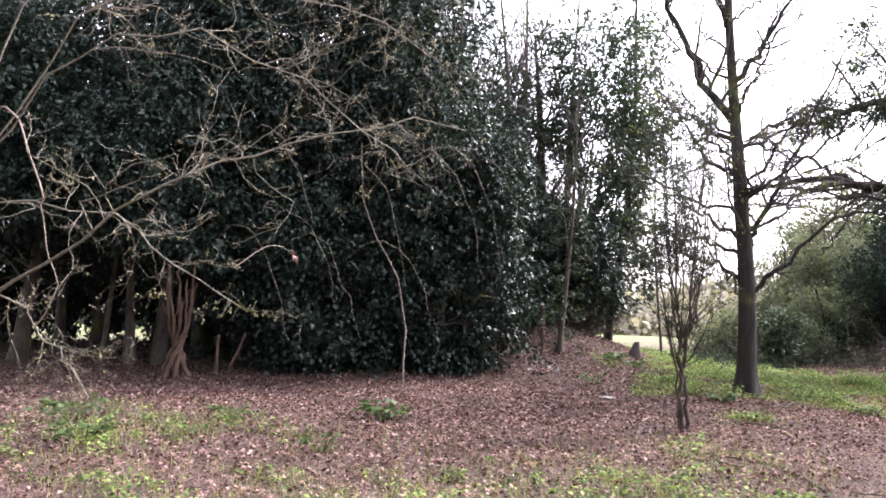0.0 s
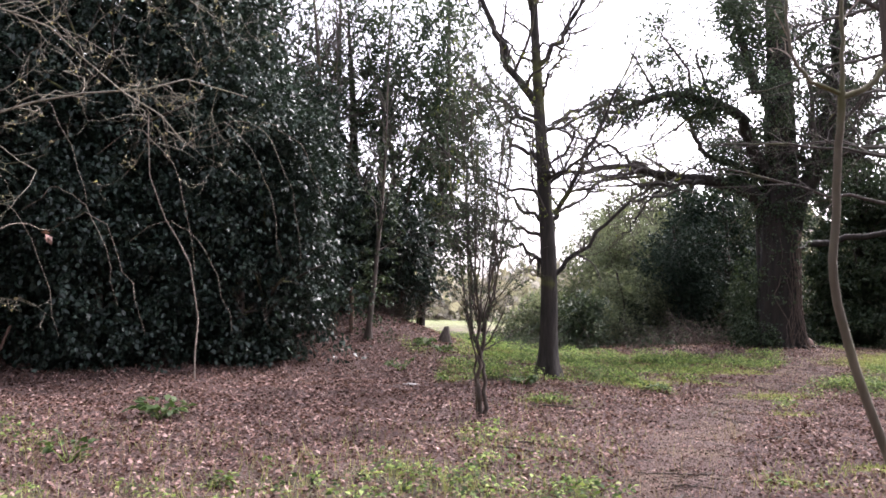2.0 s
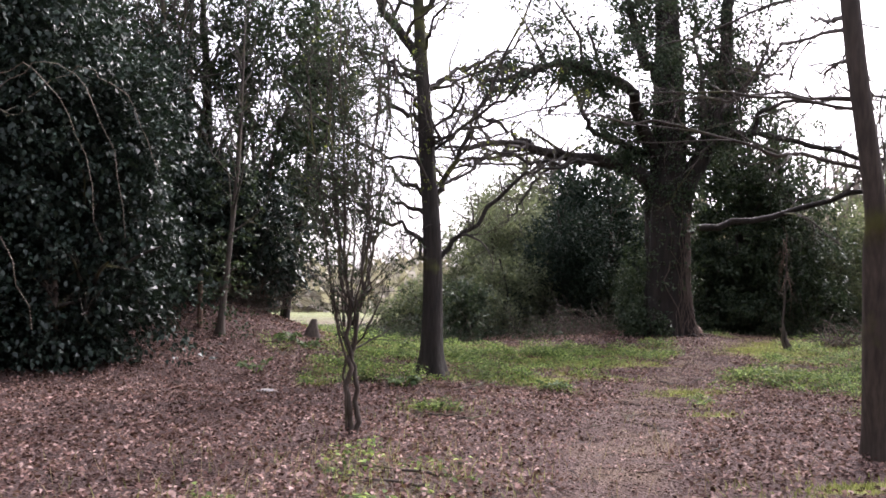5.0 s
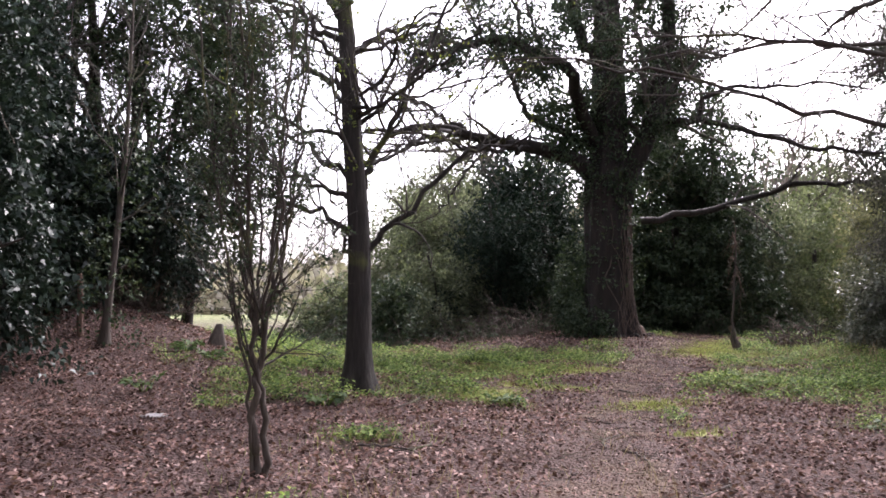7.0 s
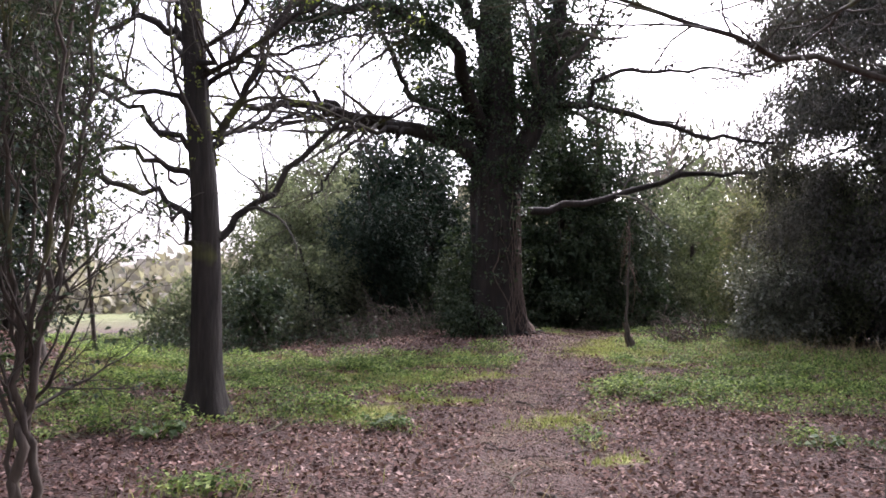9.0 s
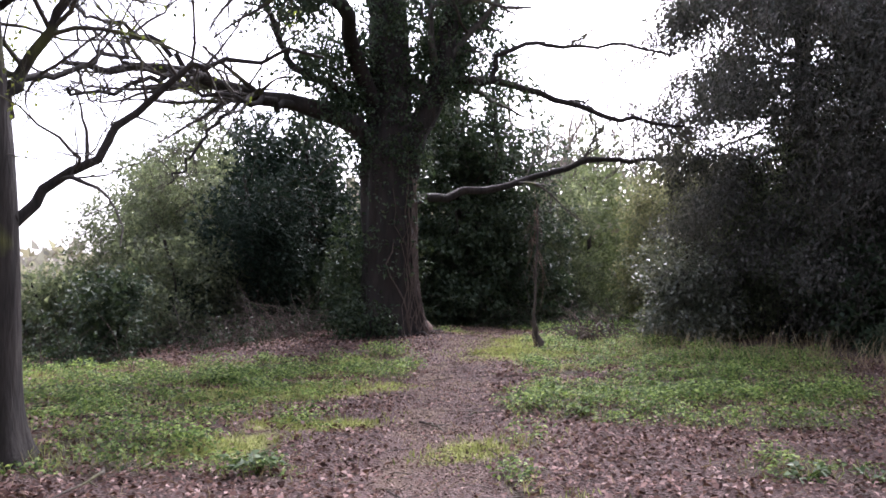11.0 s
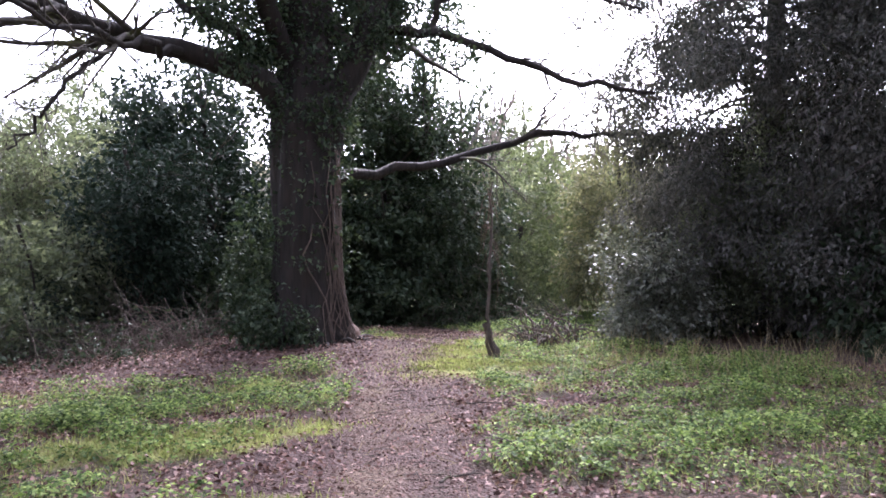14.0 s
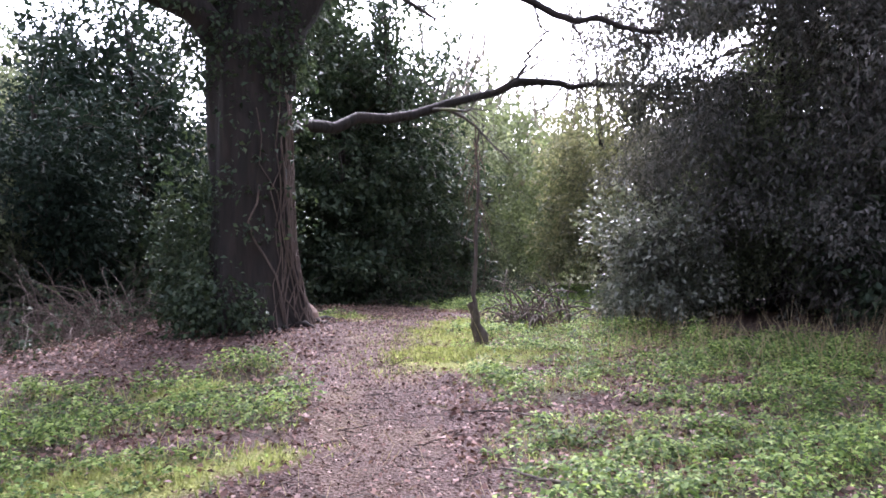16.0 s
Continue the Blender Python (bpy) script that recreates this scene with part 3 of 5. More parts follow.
ivy_tree(4.2, 20.2, 9.5, 1.6, 27000, 1.5, "ivy-clad tree leaning over a leafy mound", gaps=-0.1, size=0.1, cone=-0.3, clumps=14, trunk=0.1, lean=0.7)
slim_tree(3.7, 20.0, 7.0, 0.07, (1.2, 0.2), label="thin leaning stem on a leafy mound", ivy=600)
slim_tree(3.3, 20.2, 8.0, 0.08, (-0.9, 0.2), label="thin leaning stem on a leafy mound", ivy=900)
slim_tree(2.2, 20.4, 8.0, 0.07, (1.0, 0.2), label="thin leaning stem behind a leafy mound", ivy=500)
ivy_tree(2.4, 21.0, 8.4, 1.7, 26000, 0.0, "ivy-clad tree with open crown behind a leafy mound", size=0.1, gaps=0.05, clumps=14)
ivy_tree(0.2, 21.5, 9.5, 2.1, 36000, 0.0, "dark ivy-clad tree behind the hollies", size=0.11, gaps=0.0)
ivy_tree(12.4, 22.4, 3.7, 1.45, 36000, 0.0, "dark rounded yew bush beside a large tree", "yew_bush", M_YEW, 0.08, 0.12, -0.9, cone=0.0)
ivy_tree(14.6, 23.4, 5.7, 1.9, 44000, 0.0, "dark green yew behind a large tree", "yew_bush", M_YEW, 0.11, 0.12, -0.9, cone=0.1)
ivy_tree(19.8, 21.8, 6.9, 2.1, 52000, 0.0, "ivy-covered tree behind the large old tree", size=0.1, gaps=-0.35, clumps=24)
ivy_tree(18.3, 22.0, 6.6, 1.6, 44000, 0.0, "dark ivy-covered tree behind the large old tree", size=0.11, gaps=-0.8)
ivy_tree(22.4, 22.0, 4.2, 1.7, 28000, 0.0, "grey-green twiggy thicket beside the path", "thicket_bush", M_BUSH, 0.09, 0.1, -0.2, clumps=22, twig=3)
ivy_tree(13.2, 27.5, 5.0, 2.1, 44000, 0.0, "grey-green bushy tree at the edge of the glade", "hawthorn_tree", M_BUSH, 0.1, 0.12, -0.1, clumps=24, cone=0.2)
ivy_tree(16.0, 28.0, 6.4, 2.7, 40000, 0.0, "grey-green bushy tree behind a yew", "hawthorn_tree", M_BUSH, 0.11, 0.12, -0.1, clumps=24)
ivy_tree(27.0, 24.0, 5.2, 3.0, 34000, 0.0, "light green thicket beyond the path", "thicket_bush", M_FRESH, 0.12, 0.12, -0.15, clumps=24)
ivy_tree(26.0, 19.4, 4.4, 2.6, 30000, 0.0, "yellow-green thicket beyond the path", "thicket_bush", M_FRESH, 0.11, 0.12, -0.3, clumps=24)
ivy_tree(23.0, 18.3, 5.4, 1.7, 30000, 0.0, "yellow-green leafy tree beside a conifer", "thicket_bush", M_CATKIN, 0.09, 0.1, -0.05, clumps=26, cone=0.1, twig=3)
ivy_tree(32.0, 27.0, 8.5, 3.8, 34000, 0.0, "light green tree beyond the path", "thicket_bush", M_BUSH, 0.15, 0.15, -0.4, clumps=24)
ivy_tree(19.3, 13.5, 4.4, 1.5, 70000, 0.0, "grey-green glossy shrub under a tall conifer", "evergreen_shrub", M_BUSH, 0.062, 0.08, -0.6, twig=3)
ivy_tree(18.0, 15.0, 1.9, 1.0, 16000, 0.0, "glossy evergreen shrub at the foot of a conifer, highlights in its pale colour", "evergreen_shrub", M_HIGHLIT, 0.07, 0.04, -0.2, twig=1)
ivy_tree(19.2, 11.8, 2.8, 1.6, 26000, 0.0, "dark evergreen shrub under a tall conifer", "evergreen_shrub", M_IVY, 0.1, 0.05, -0.6, twig=2)
ivy_tree(21.6, 14.8, 3.4, 2.0, 20000, 0.0, "dark evergreen shrub behind a tall conifer", "evergreen_shrub", M_HOLLY, 0.13, 0.05, -0.9)
ivy_tree(22.4, 10.6, 4.0, 2.6, 22000, 0.0, "dark evergreen shrub behind dry grass", "evergreen_shrub", M_HOLLY, 0.14, 0.05, -0.9)
ivy_tree(-7.2, 20.0, 3.6, 2.2, 20000, 0.0, "dark evergreen shrub behind bare trunks", "evergreen_shrub", M_HOLLY, 0.14, 0.05, -0.7)
ivy_tree(-4.4, 19.6, 3.6, 1.9, 20000, 0.0, "dark evergreen shrub behind a coppice stump", "evergreen_shrub", M_HOLLY, 0.14, 0.05, -0.7)
ivy_tree(-11.4, 18.6, 3.4, 2.2, 18000, 0.0, "dark evergreen shrub beside bare trunks", "evergreen_shrub", M_HOLLY, 0.14, 0.05, -0.7)
ivy_tree(-2.6, 18.9, 2.8, 1.8, 14000, 0.0, "dark evergreen shrub under the hollies", "evergreen_shrub", M_HOLLY, 0.13, 0.05, -0.7)
ivy_tree(-0.4, 19.2, 2.8, 1.6, 14000, 0.0, "dark evergreen shrub under the hollies", "evergreen_shrub", M_HOLLY, 0.13, 0.05, -0.7)
ivy_tree(1.5, 19.4, 3.4, 1.5, 20000, 0.0, "dark evergreen shrub behind a leafy mound", "evergreen_shrub", M_HOLLY, 0.12, 0.05, -0.7, twig=2)
ivy_tree(3.2, 19.6, 3.2, 1.3, 20000, 0.3, "dark overhanging ivy bush on a leafy mound", "evergreen_shrub", M_HOLLY, 0.1, 0.05, -0.6, twig=1.5)
ivy_tree(3.5, 21.4, 3.3, 1.15, 12000, 0.0, "dark evergreen shrub behind a leafy mound", "evergreen_shrub", M_HOLLY, 0.12, 0.05, -0.6, twig=2)
ivy_tree(17.8, 21.3, 1.7, 1.3, 9000, 0.0, "low dark evergreen shrub behind the large old tree", "evergreen_shrub", M_IVY, 0.1, 0.04, -0.7)
ivy_tree(15.3, 21.9, 1.9, 1.4, 9000, 0.0, "low dark evergreen shrub behind the large old tree", "evergreen_shrub", M_IVY, 0.1, 0.04, -0.7)
ivy_tree(21.0, 21.6, 1.7, 1.3, 9000, 0.0, "low dark evergreen shrub beyond the path", "evergreen_shrub", M_IVY, 0.1, 0.04, -0.7)
ivy_tree(13.6, 22.4, 1.7, 1.2, 9000, 0.0, "low dark evergreen shrub beside a yew", "evergreen_shrub", M_IVY, 0.1, 0.04, -0.7)
ivy_tree(11.6, 25.4, 4.3, 1.9, 36000, 0.0, "pale grey-green hawthorn at the edge of the glade", "hawthorn_tree", M_BUSH, 0.075, 0.1, -0.15, clumps=26, cone=0.2, twig=3)
ivy_tree(8.6, 20.6, 1.5, 0.8, 12000, 0.0, "small dark evergreen shrub at the edge of the green", "evergreen_shrub", M_IVY, 0.08, 0.03, -0.3)
ivy_tree(8.4, 23.4, 1.4, 1.2, 12000, 0.0, "small grey-green shrub at the edge of the meadow", "evergreen_shrub", M_BUSH, 0.09, 0.03, -0.3)
ivy_tree(10.6, 22.4, 2.2, 1.5, 16000, 0.0, "low grey-green shrub beside a yew", "evergreen_shrub", M_BUSH, 0.08, 0.03, -0.3)


def conifer(x, y, height, radius, leaves, label, limbs=150, skirt=0.6):
    """A dark evergreen of tiers of drooping boughs hung with fine sprays."""
    b = base_at(x, y)
    t = thing("conifer_tree", b, label, "tree")
    geo, P, R = bole([b, (x + 0.1, y, b[2] + height * 0.5), (x, y, b[2] + height)], [0.26, 0.16, 0.03], 14, 26, 0.5, 5, 0.07, x)
    part("trunk", geo, M_OLD, t)
    k = np.linspace(0, 1, limbs) ** 0.9
    h = b[2] + skirt + (height - skirt) * k * 0.97
    a = np.arange(limbs) * 2.4 + rng.normal(0, 0.3, limbs)
    reach = radius * (0.8 + 0.95 * k - 1.0 * k * k) * rng.uniform(0.6, 1.15, limbs)
    start = np.stack([np.full(limbs, x), np.full(limbs, y), h], -1)
    way = np.stack([np.cos(a), np.sin(a), np.full(limbs, 0.22)], -1)
    q, r = grow(start, way, reach, rng.uniform(0.03, 0.05, limbs), 10, 0.07, -0.09, 0.2)
    part("branchwork", tubes(q, r, 5), M_DARKTWIG, t, kind="stuff")
    side = twigs(q, r, [(7, 0.3, 0.7, 0.42, 0.5, 0.12, -0.1, 6)])
    n = leaves // 16
    s1, w1 = around(q[:, 3:], r[:, 3:], n // 3, 0.34)
    s2, w2 = around(side[0][0], side[0][1], n - n // 3, 0.28)
    seeds, w = np.vstack([s1, s2]), np.vstack([w1, w2])
    w = unit(0.5 * w + 0.5 * unit(seeds - np.array([x, y, 0])) * np.array([1, 1, 0]) + np.array([0, 0, -0.55]))
    keep = seeds[:, 2] > land(seeds[:, 0], seeds[:, 1]) + 0.15
    part("crown", sprigs(seeds[keep], w[keep], 16, 0.4, 0.092, 0.36, -0.5, 0.5, far=True), M_CONIFER_VEILED, t)
    m = 420
    pick = rng.integers(0, len(s2), m)
    tq, tr = grow(s2[pick], w2[pick] + np.array([0, 0, 0.3]), rng.uniform(0.5, 1.5, m), np.full(m, 0.006), 9, 0.14, -0.12, 0.4)
    part("twigwork", tubes(tq, tr, 3), M_PURPLE, t, "bare arching purple-brown twigs", kind="stuff")


conifer(20.4, 13.7, 12.5, 3.1, 300000, "tall dark conifer with drooping sprays, purplish flare veil in their colour")
conifer(19.6, 10.4, 11.0, 3.0, 220000, "tall dark conifer behind dry grass")


# Added trees, never in view: they block sky light from behind and the sides.
for cx, cy, ch, cr in ((-7.0, -5.0, 11, 3.6), (-0.5, -7.5, 12, 3.8), (6.0, -6.0, 11, 3.6), (11.0, -2.0, 11, 3.4), (15.5, 2.5, 11, 3.4), (-10.0, 1.0, 11, 3.4), (-12.0, 8.0, 11, 3.4), (-4.0, -6.5, 12, 3.6), (3.0, -8.0, 12, 3.8), (9.0, -5.0, 12, 3.6), (-9.0, 5.0, 12, 3.2), (-11.5, 11.5, 12, 3.0), (-9.0, -2.5, 12, 3.6)):
    ivy_tree(cx, cy, ch, cr, 13000, 0.3, "unseen ivy-covered tree added behind the walker to block sky light", "ivy_clad_tree", M_IVY, 0.28, 0.25, -0.6, clumps=22, twig=40)


def oak():
    b = base_at(5.07, 13.25)
    t = thing("oak_tree", b, "young oak with bare spreading branches and mossy bark", "tree")
    x, y, z = b
    geo, P, R = bole([b, (5.05, 13.22, 1.8), (4.95, 13.22, 3.2), (4.83, 13.25, 4.8), (4.7, 13.25, 6.8), (4.5, 13.2, 11.5)], [0.16, 0.132, 0.115, 0.09, 0.065, 0.02], 24, 70, 0.85, 5, 0.055, 1.0)
    part("trunk", geo, M_OAK, t)
    limbs = [([(5.08, 13.25, 1.65), (5.25, 13.22, 1.85), (5.65, 13.05, 2.28), (6.1, 12.85, 2.78), (6.55, 12.6, 3.02), (7.2, 12.3, 3.15)], 0.05),
             ([(5.03, 13.25, 2.45), (5.17, 13.25, 2.75), (5.35, 13.2, 3.15), (5.6, 13.07, 3.7), (5.95, 12.9, 4.4), (6.4, 12.7, 5.6)], 0.055),
             ([(4.9, 13.25, 3.0), (5.1, 13.27, 3.3), (5.3, 13.2, 3.5), (5.65, 13.05, 3.7), (6.1, 12.85, 3.8), (6.9, 12.6, 4.0)], 0.035),
             ([(5.03, 13.25, 1.85), (4.65, 13.4, 2.2), (4.25, 13.55, 2.33), (3.9, 13.6, 2.42), (3.4, 13.7, 2.7)], 0.04),
             ([(5.0, 13.25, 1.7), (4.75, 13.2, 1.95), (4.5, 13.1, 2.05), (4.1, 13.0, 2.05)], 0.028),
             ([(4.98, 13.28, 2.35), (4.6, 13.4, 2.5), (4.1, 13.55, 2.75), (3.6, 13.6, 3.15)], 0.038),
             ([(4.95, 13.3, 2.6), (4.6, 13.45, 2.9), (4.2, 13.55, 3.12), (3.7, 13.7, 3.45)], 0.036),
             ([(4.85, 13.3, 3.7), (4.55, 13.45, 3.92), (4.3, 13.5, 4.25), (3.9, 13.5, 4.8)], 0.045),
             ([(4.8, 13.25, 4.6), (4.3, 13.3, 5.3), (3.7, 13.2, 6.5), (3.2, 13.1, 8.0)], 0.075),
             ([(4.78, 13.25, 5.2), (5.3, 13.0, 6.0), (5.9, 12.8, 7.4)], 0.055),
             ([(4.95, 13.2, 3.3), (5.0, 12.7, 3.6), (5.05, 12.0, 4.0), (5.1, 11.3, 4.2)], 0.035),
             ([(4.7, 13.25, 6.2), (4.2, 13.0, 7.2), (3.8, 12.9, 8.6)], 0.055),
             ([(4.9, 13.25, 4.1), (5.4, 13.5, 4.5), (6.2, 13.8, 4.9), (7.0, 14.0, 5.5)], 0.045),
             ([(4.8, 13.3, 4.3), (4.4, 13.9, 4.7), (3.9, 14.5, 5.2)], 0.04)]
    # The topmost limbs are out of view, added to shade the ground to the left.
    for i in range(26):
        h, a = 2.7 + 0.28 * i, 2.4 * i + 0.5
        reach = 2.2 - 0.07 * i
        c = np.array([5.0 - 0.06 * (h - 2.0), 13.24, h])
        d = np.array([math.cos(a), math.sin(a), 0])
        limbs.append(([tuple(c), tuple(c + d * reach * 0.4 + [0, 0, 0.35]), tuple(c + d * reach * 0.75 + [0, 0, 0.8]), tuple(c + d * reach + [0, 0, 1.4])], 0.032 - 0.0008 * i))
    lines = []
    for pts, r in limbs:
        p, rr = limb_line(pts, r, r * 0.26, 16, 0.04)
        part("limb", tubes(p, rr, 8), M_OAK, t)
        lines.append((p, rr))
    LP, LR = np.concatenate([a for a, _ in lines]), np.concatenate([a for _, a in lines])
    lv = twigs(LP, LR, [(13, 0.1, 0.85, 0.42, 0.5, 0.24, 0.04, 8), (4, 0.12, 0.8, 0.46, 0.6, 0.24, 0.03, 6), (3, 0.2, 0.75, 0.5, 0.7, 0.24, 0.02, 4)], 0.0035)
    part("branchwork", bundle(lv), M_DARKTWIG, t, kind="stuff")
    s, w = around(lv[2][0], lv[2][1], 900, 0.02)
    s2, w2 = around(P[:, 20:44], R[:, 20:44], 150, 0.14)
    part("leafage", sprigs(np.vstack([s, s2]), np.vstack([w, w2]), 3, 0.07, 0.042), M_SPRING, t, "tiny yellow-green opening leaves", kind="stuff")


oak()

OLD = base_at(13.1, 18.5)


def old_tree():
    x, y, z = OLD
    t = thing("old_ivy_tree", OLD, "huge old tree wrapped in ivy with fluted trunk", "tree")
    geo, P, R = bole([OLD, (x, y, z + 1.6), (x, y, z + 3.2), (x + 0.05, y, z + 6.0), (x - 0.2, y, z + 13.0)], [0.52, 0.46, 0.5, 0.36, 0.1], 40, 80, 0.38, 7, 0.075, 0.6)
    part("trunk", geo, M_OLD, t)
    limbs = [([(13.1, 18.5, 2.5), (12.85, 18.48, 3.3), (12.45, 18.55, 3.95), (11.49, 18.9, 4.35), (10.43, 19.01, 4.4), (9.3, 19.03, 4.62), (8.2, 18.94, 4.45), (7.2, 18.5, 4.3)], 0.25, 0.03),
             ([(13.1, 18.45, 2.9), (13.35, 18.2, 3.6), (13.62, 17.95, 4.4), (13.9, 17.7, 5.4), (14.1, 17.5, 7.5), (14.4, 17.4, 10.5)], 0.33, 0.1),
             ([(12.95, 18.5, 4.4), (12.2, 18.3, 5.3), (11.44, 17.6, 5.75), (10.4, 17.3, 6.0), (9.47, 17.13, 6.1), (8.24, 17.1, 5.6), (7.5, 17.0, 5.45)], 0.17, 0.04),
             ([(13.87, 17.6, 5.02), (14.3, 17.07, 4.92), (15.08, 16.45, 4.71), (15.98, 15.9, 4.41), (16.75, 15.23, 4.18), (17.4, 14.7, 4.14)], 0.085, 0.03),
             ([(14.36, 16.99, 4.95), (14.5, 16.84, 5.4), (15.0, 16.38, 5.63), (15.6, 16.1, 5.53), (16.4, 15.45, 5.66), (17.1, 14.75, 5.4)], 0.06, 0.02),
             ([(13.3, 18.5, 2.7), (14.1, 18.42, 2.78), (14.8, 18.27, 2.94), (16.0, 17.88, 3.19), (17.5, 17.17, 3.68), (18.27, 16.78, 3.71), (19.0, 16.35, 3.82), (19.9, 15.7, 3.8)], 0.1, 0.035),
             ([(13.0, 18.5, 6.0), (12.4, 18.8, 7.5), (11.9, 19.0, 10.0)], 0.18, 0.05),
             ([(12.68, 18.5, 4.5), (11.68, 19.0, 4.9), (11.2, 19.14, 5.37), (10.87, 19.1, 5.92), (10.3, 19.0, 7.0)], 0.09, 0.03),
             ([(10.4, 19.05, 4.42), (10.05, 18.99, 4.0), (9.6, 18.99, 3.6), (9.25, 18.94, 3.07), (8.9, 18.8, 2.7)], 0.045, 0.012),
             ([(11.3, 18.9, 4.35), (10.2, 18.2, 4.1), (9.0, 17.6, 4.0), (7.6, 17.2, 4.1)], 0.06, 0.02),
             ([(9.6, 19.0, 4.6), (8.6, 18.4, 4.3), (7.7, 18.0, 3.9), (7.1, 17.8, 3.7)], 0.05, 0.02),
             ([(9.9, 19.0, 4.5), (8.9, 19.6, 5.2), (7.6, 19.9, 5.6)], 0.06, 0.02),
             ([(17.5, 17.17, 3.68), (17.6, 17.0, 4.1), (17.9, 16.8, 4.6), (18.6, 16.4, 5.3)], 0.03, 0.01)]
    lines = []
    for pts, r0, r1 in limbs:
        p, rr = limb_line(pts, r0, r1, 18, 0.045)
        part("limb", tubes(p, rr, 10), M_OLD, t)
        lines.append((p, rr))
    LP, LR = np.concatenate([a for a, _ in lines]), np.concatenate([a for _, a in lines])
    lv = twigs(LP, LR, [(14, 0.42, 0.75, 0.36, 0.42, 0.18, 0.02, 8), (6, 0.15, 0.75, 0.5, 0.62, 0.2, -0.02, 5), (4, 0.2, 0.7, 0.5, 0.7, 0.2, 0.0, 4)])
    part("branchwork", bundle(lv), M_DARKTWIG, t, kind="stuff")
    s1, w1 = around(P[:, 38:78], R[:, 38:78], 700, 0.1)
    s2, w2 = around(LP[[1, 2, 6]][:, 7:], LR[[1, 2, 6]][:, 7:], 1100, 0.22)
    s3, w3 = around(LP[[0, 3, 7]][:, :8], LR[[0, 3, 7]][:, :8], 160, 0.15)
    s6, w6 = around(P[:, 14:36], R[:, 14:36], 60, 0.05)
    s4, w4 = crown_seeds(1900, (x - 1.6, y - 0.4, z + 7.0), (2.4, 1.9, 2.0), -0.05, clumps=20)
    s5, w5 = crown_seeds(1400, (x + 1.7, y - 0.4, z + 7.9), (1.7, 1.7, 2.2), -0.05, clumps=18)
    s7, w7 = crown_seeds(420, (12.0, 18.8, 4.95), (0.95, 0.8, 0.75), -0.2)
    s8, w8 = crown_seeds(520, (14.7, 18.0, 5.9), (1.0, 0.9, 1.0), -0.1)
    part("ivy", sprigs(np.vstack([s1, s2, s3, s4, s5, s6, s7, s8]), np.vstack([w1, w2, w3, w4, w5, w6, w7, w8]), 13, 0.3, 0.085), M_IVY, t, "dark glossy ivy leaves")
    for i in range(46):
        a = -1.05 + rng.normal(0, 0.42)
        zz = np.linspace(0.0, rng.uniform(1.6, 3.8), 9)
        aa = a + np.cumsum(rng.normal(0, 0.16, 9))
        rad = 0.53 * (1 + 0.38 * np.exp(-zz / 0.55) * (0.75 + 0.45 * np.cos(7 * aa + 0.6) + 0.25 * np.cos(2 * aa + 1.2))) + 0.01 * (i % 3)
        line = np.stack([x + np.cos(aa) * rad, y + np.sin(aa) * rad, z + zz], -1)
        part("ivy_stem", tubes(line[None], np.full((1, 9), rng.uniform(0.005, 0.014)), 6), M_VINE, t)
    for i in range(13):
        a = -2.6 + 0.32 * i + rng.normal(0, 0.08)
        d, L = np.array([math.cos(a), math.sin(a)]), rng.uniform(0.35, 0.95)
        pts = [(x + d[0] * 0.42, y + d[1] * 0.42, z + 0.42)]
        for f in (0.2, 0.55, 1.0):
            gx, gy = x + d[0] * (0.5 + L * f) + rng.normal(0, 0.05), y + d[1] * (0.5 + L * f) + rng.normal(0, 0.05)
            pts.append((gx, gy, float(land(np.array([gx]), np.array([gy]))[0]) + 0.1 * (1 - f) - 0.02))
        q, r = limb_line(pts, rng.uniform(0.05, 0.1), 0.014, 12, 0.012)
        part("root", tubes(q, r, 8), M_OLD, t)
    geo, _, _ = bole([(x + 0.45, y - 0.42, z), (x + 0.5, y - 0.44, z + 0.18), (x + 0.5, y - 0.42, z + 0.34)], [0.2, 0.15, 0.01], 14, 12, 0.3, 4, 0.16, 2.0)
    part("broken_buttress", geo, M_RED, t, "red-brown broken buttress wood")
    s, w = crown_seeds(150, (x - 0.7, y - 0.3, z + 0.4), (0.5, 0.45, 0.65), -1.0, 1.0, z)
    s9, w9 = crown_seeds(230, (x - 0.5, y + 0.45, z + 0.85), (0.45, 0.45, 1.3), -1.0, 1.0, z)
    s, w = np.vstack([s, s9]), np.vstack([w, w9])
    part("low_ivy", sprigs(s, w, 13, 0.25, 0.08), M_IVY, t, "bushy ivy at the foot of the trunk")


rng = np.random.default_rng(21)
old_tree()


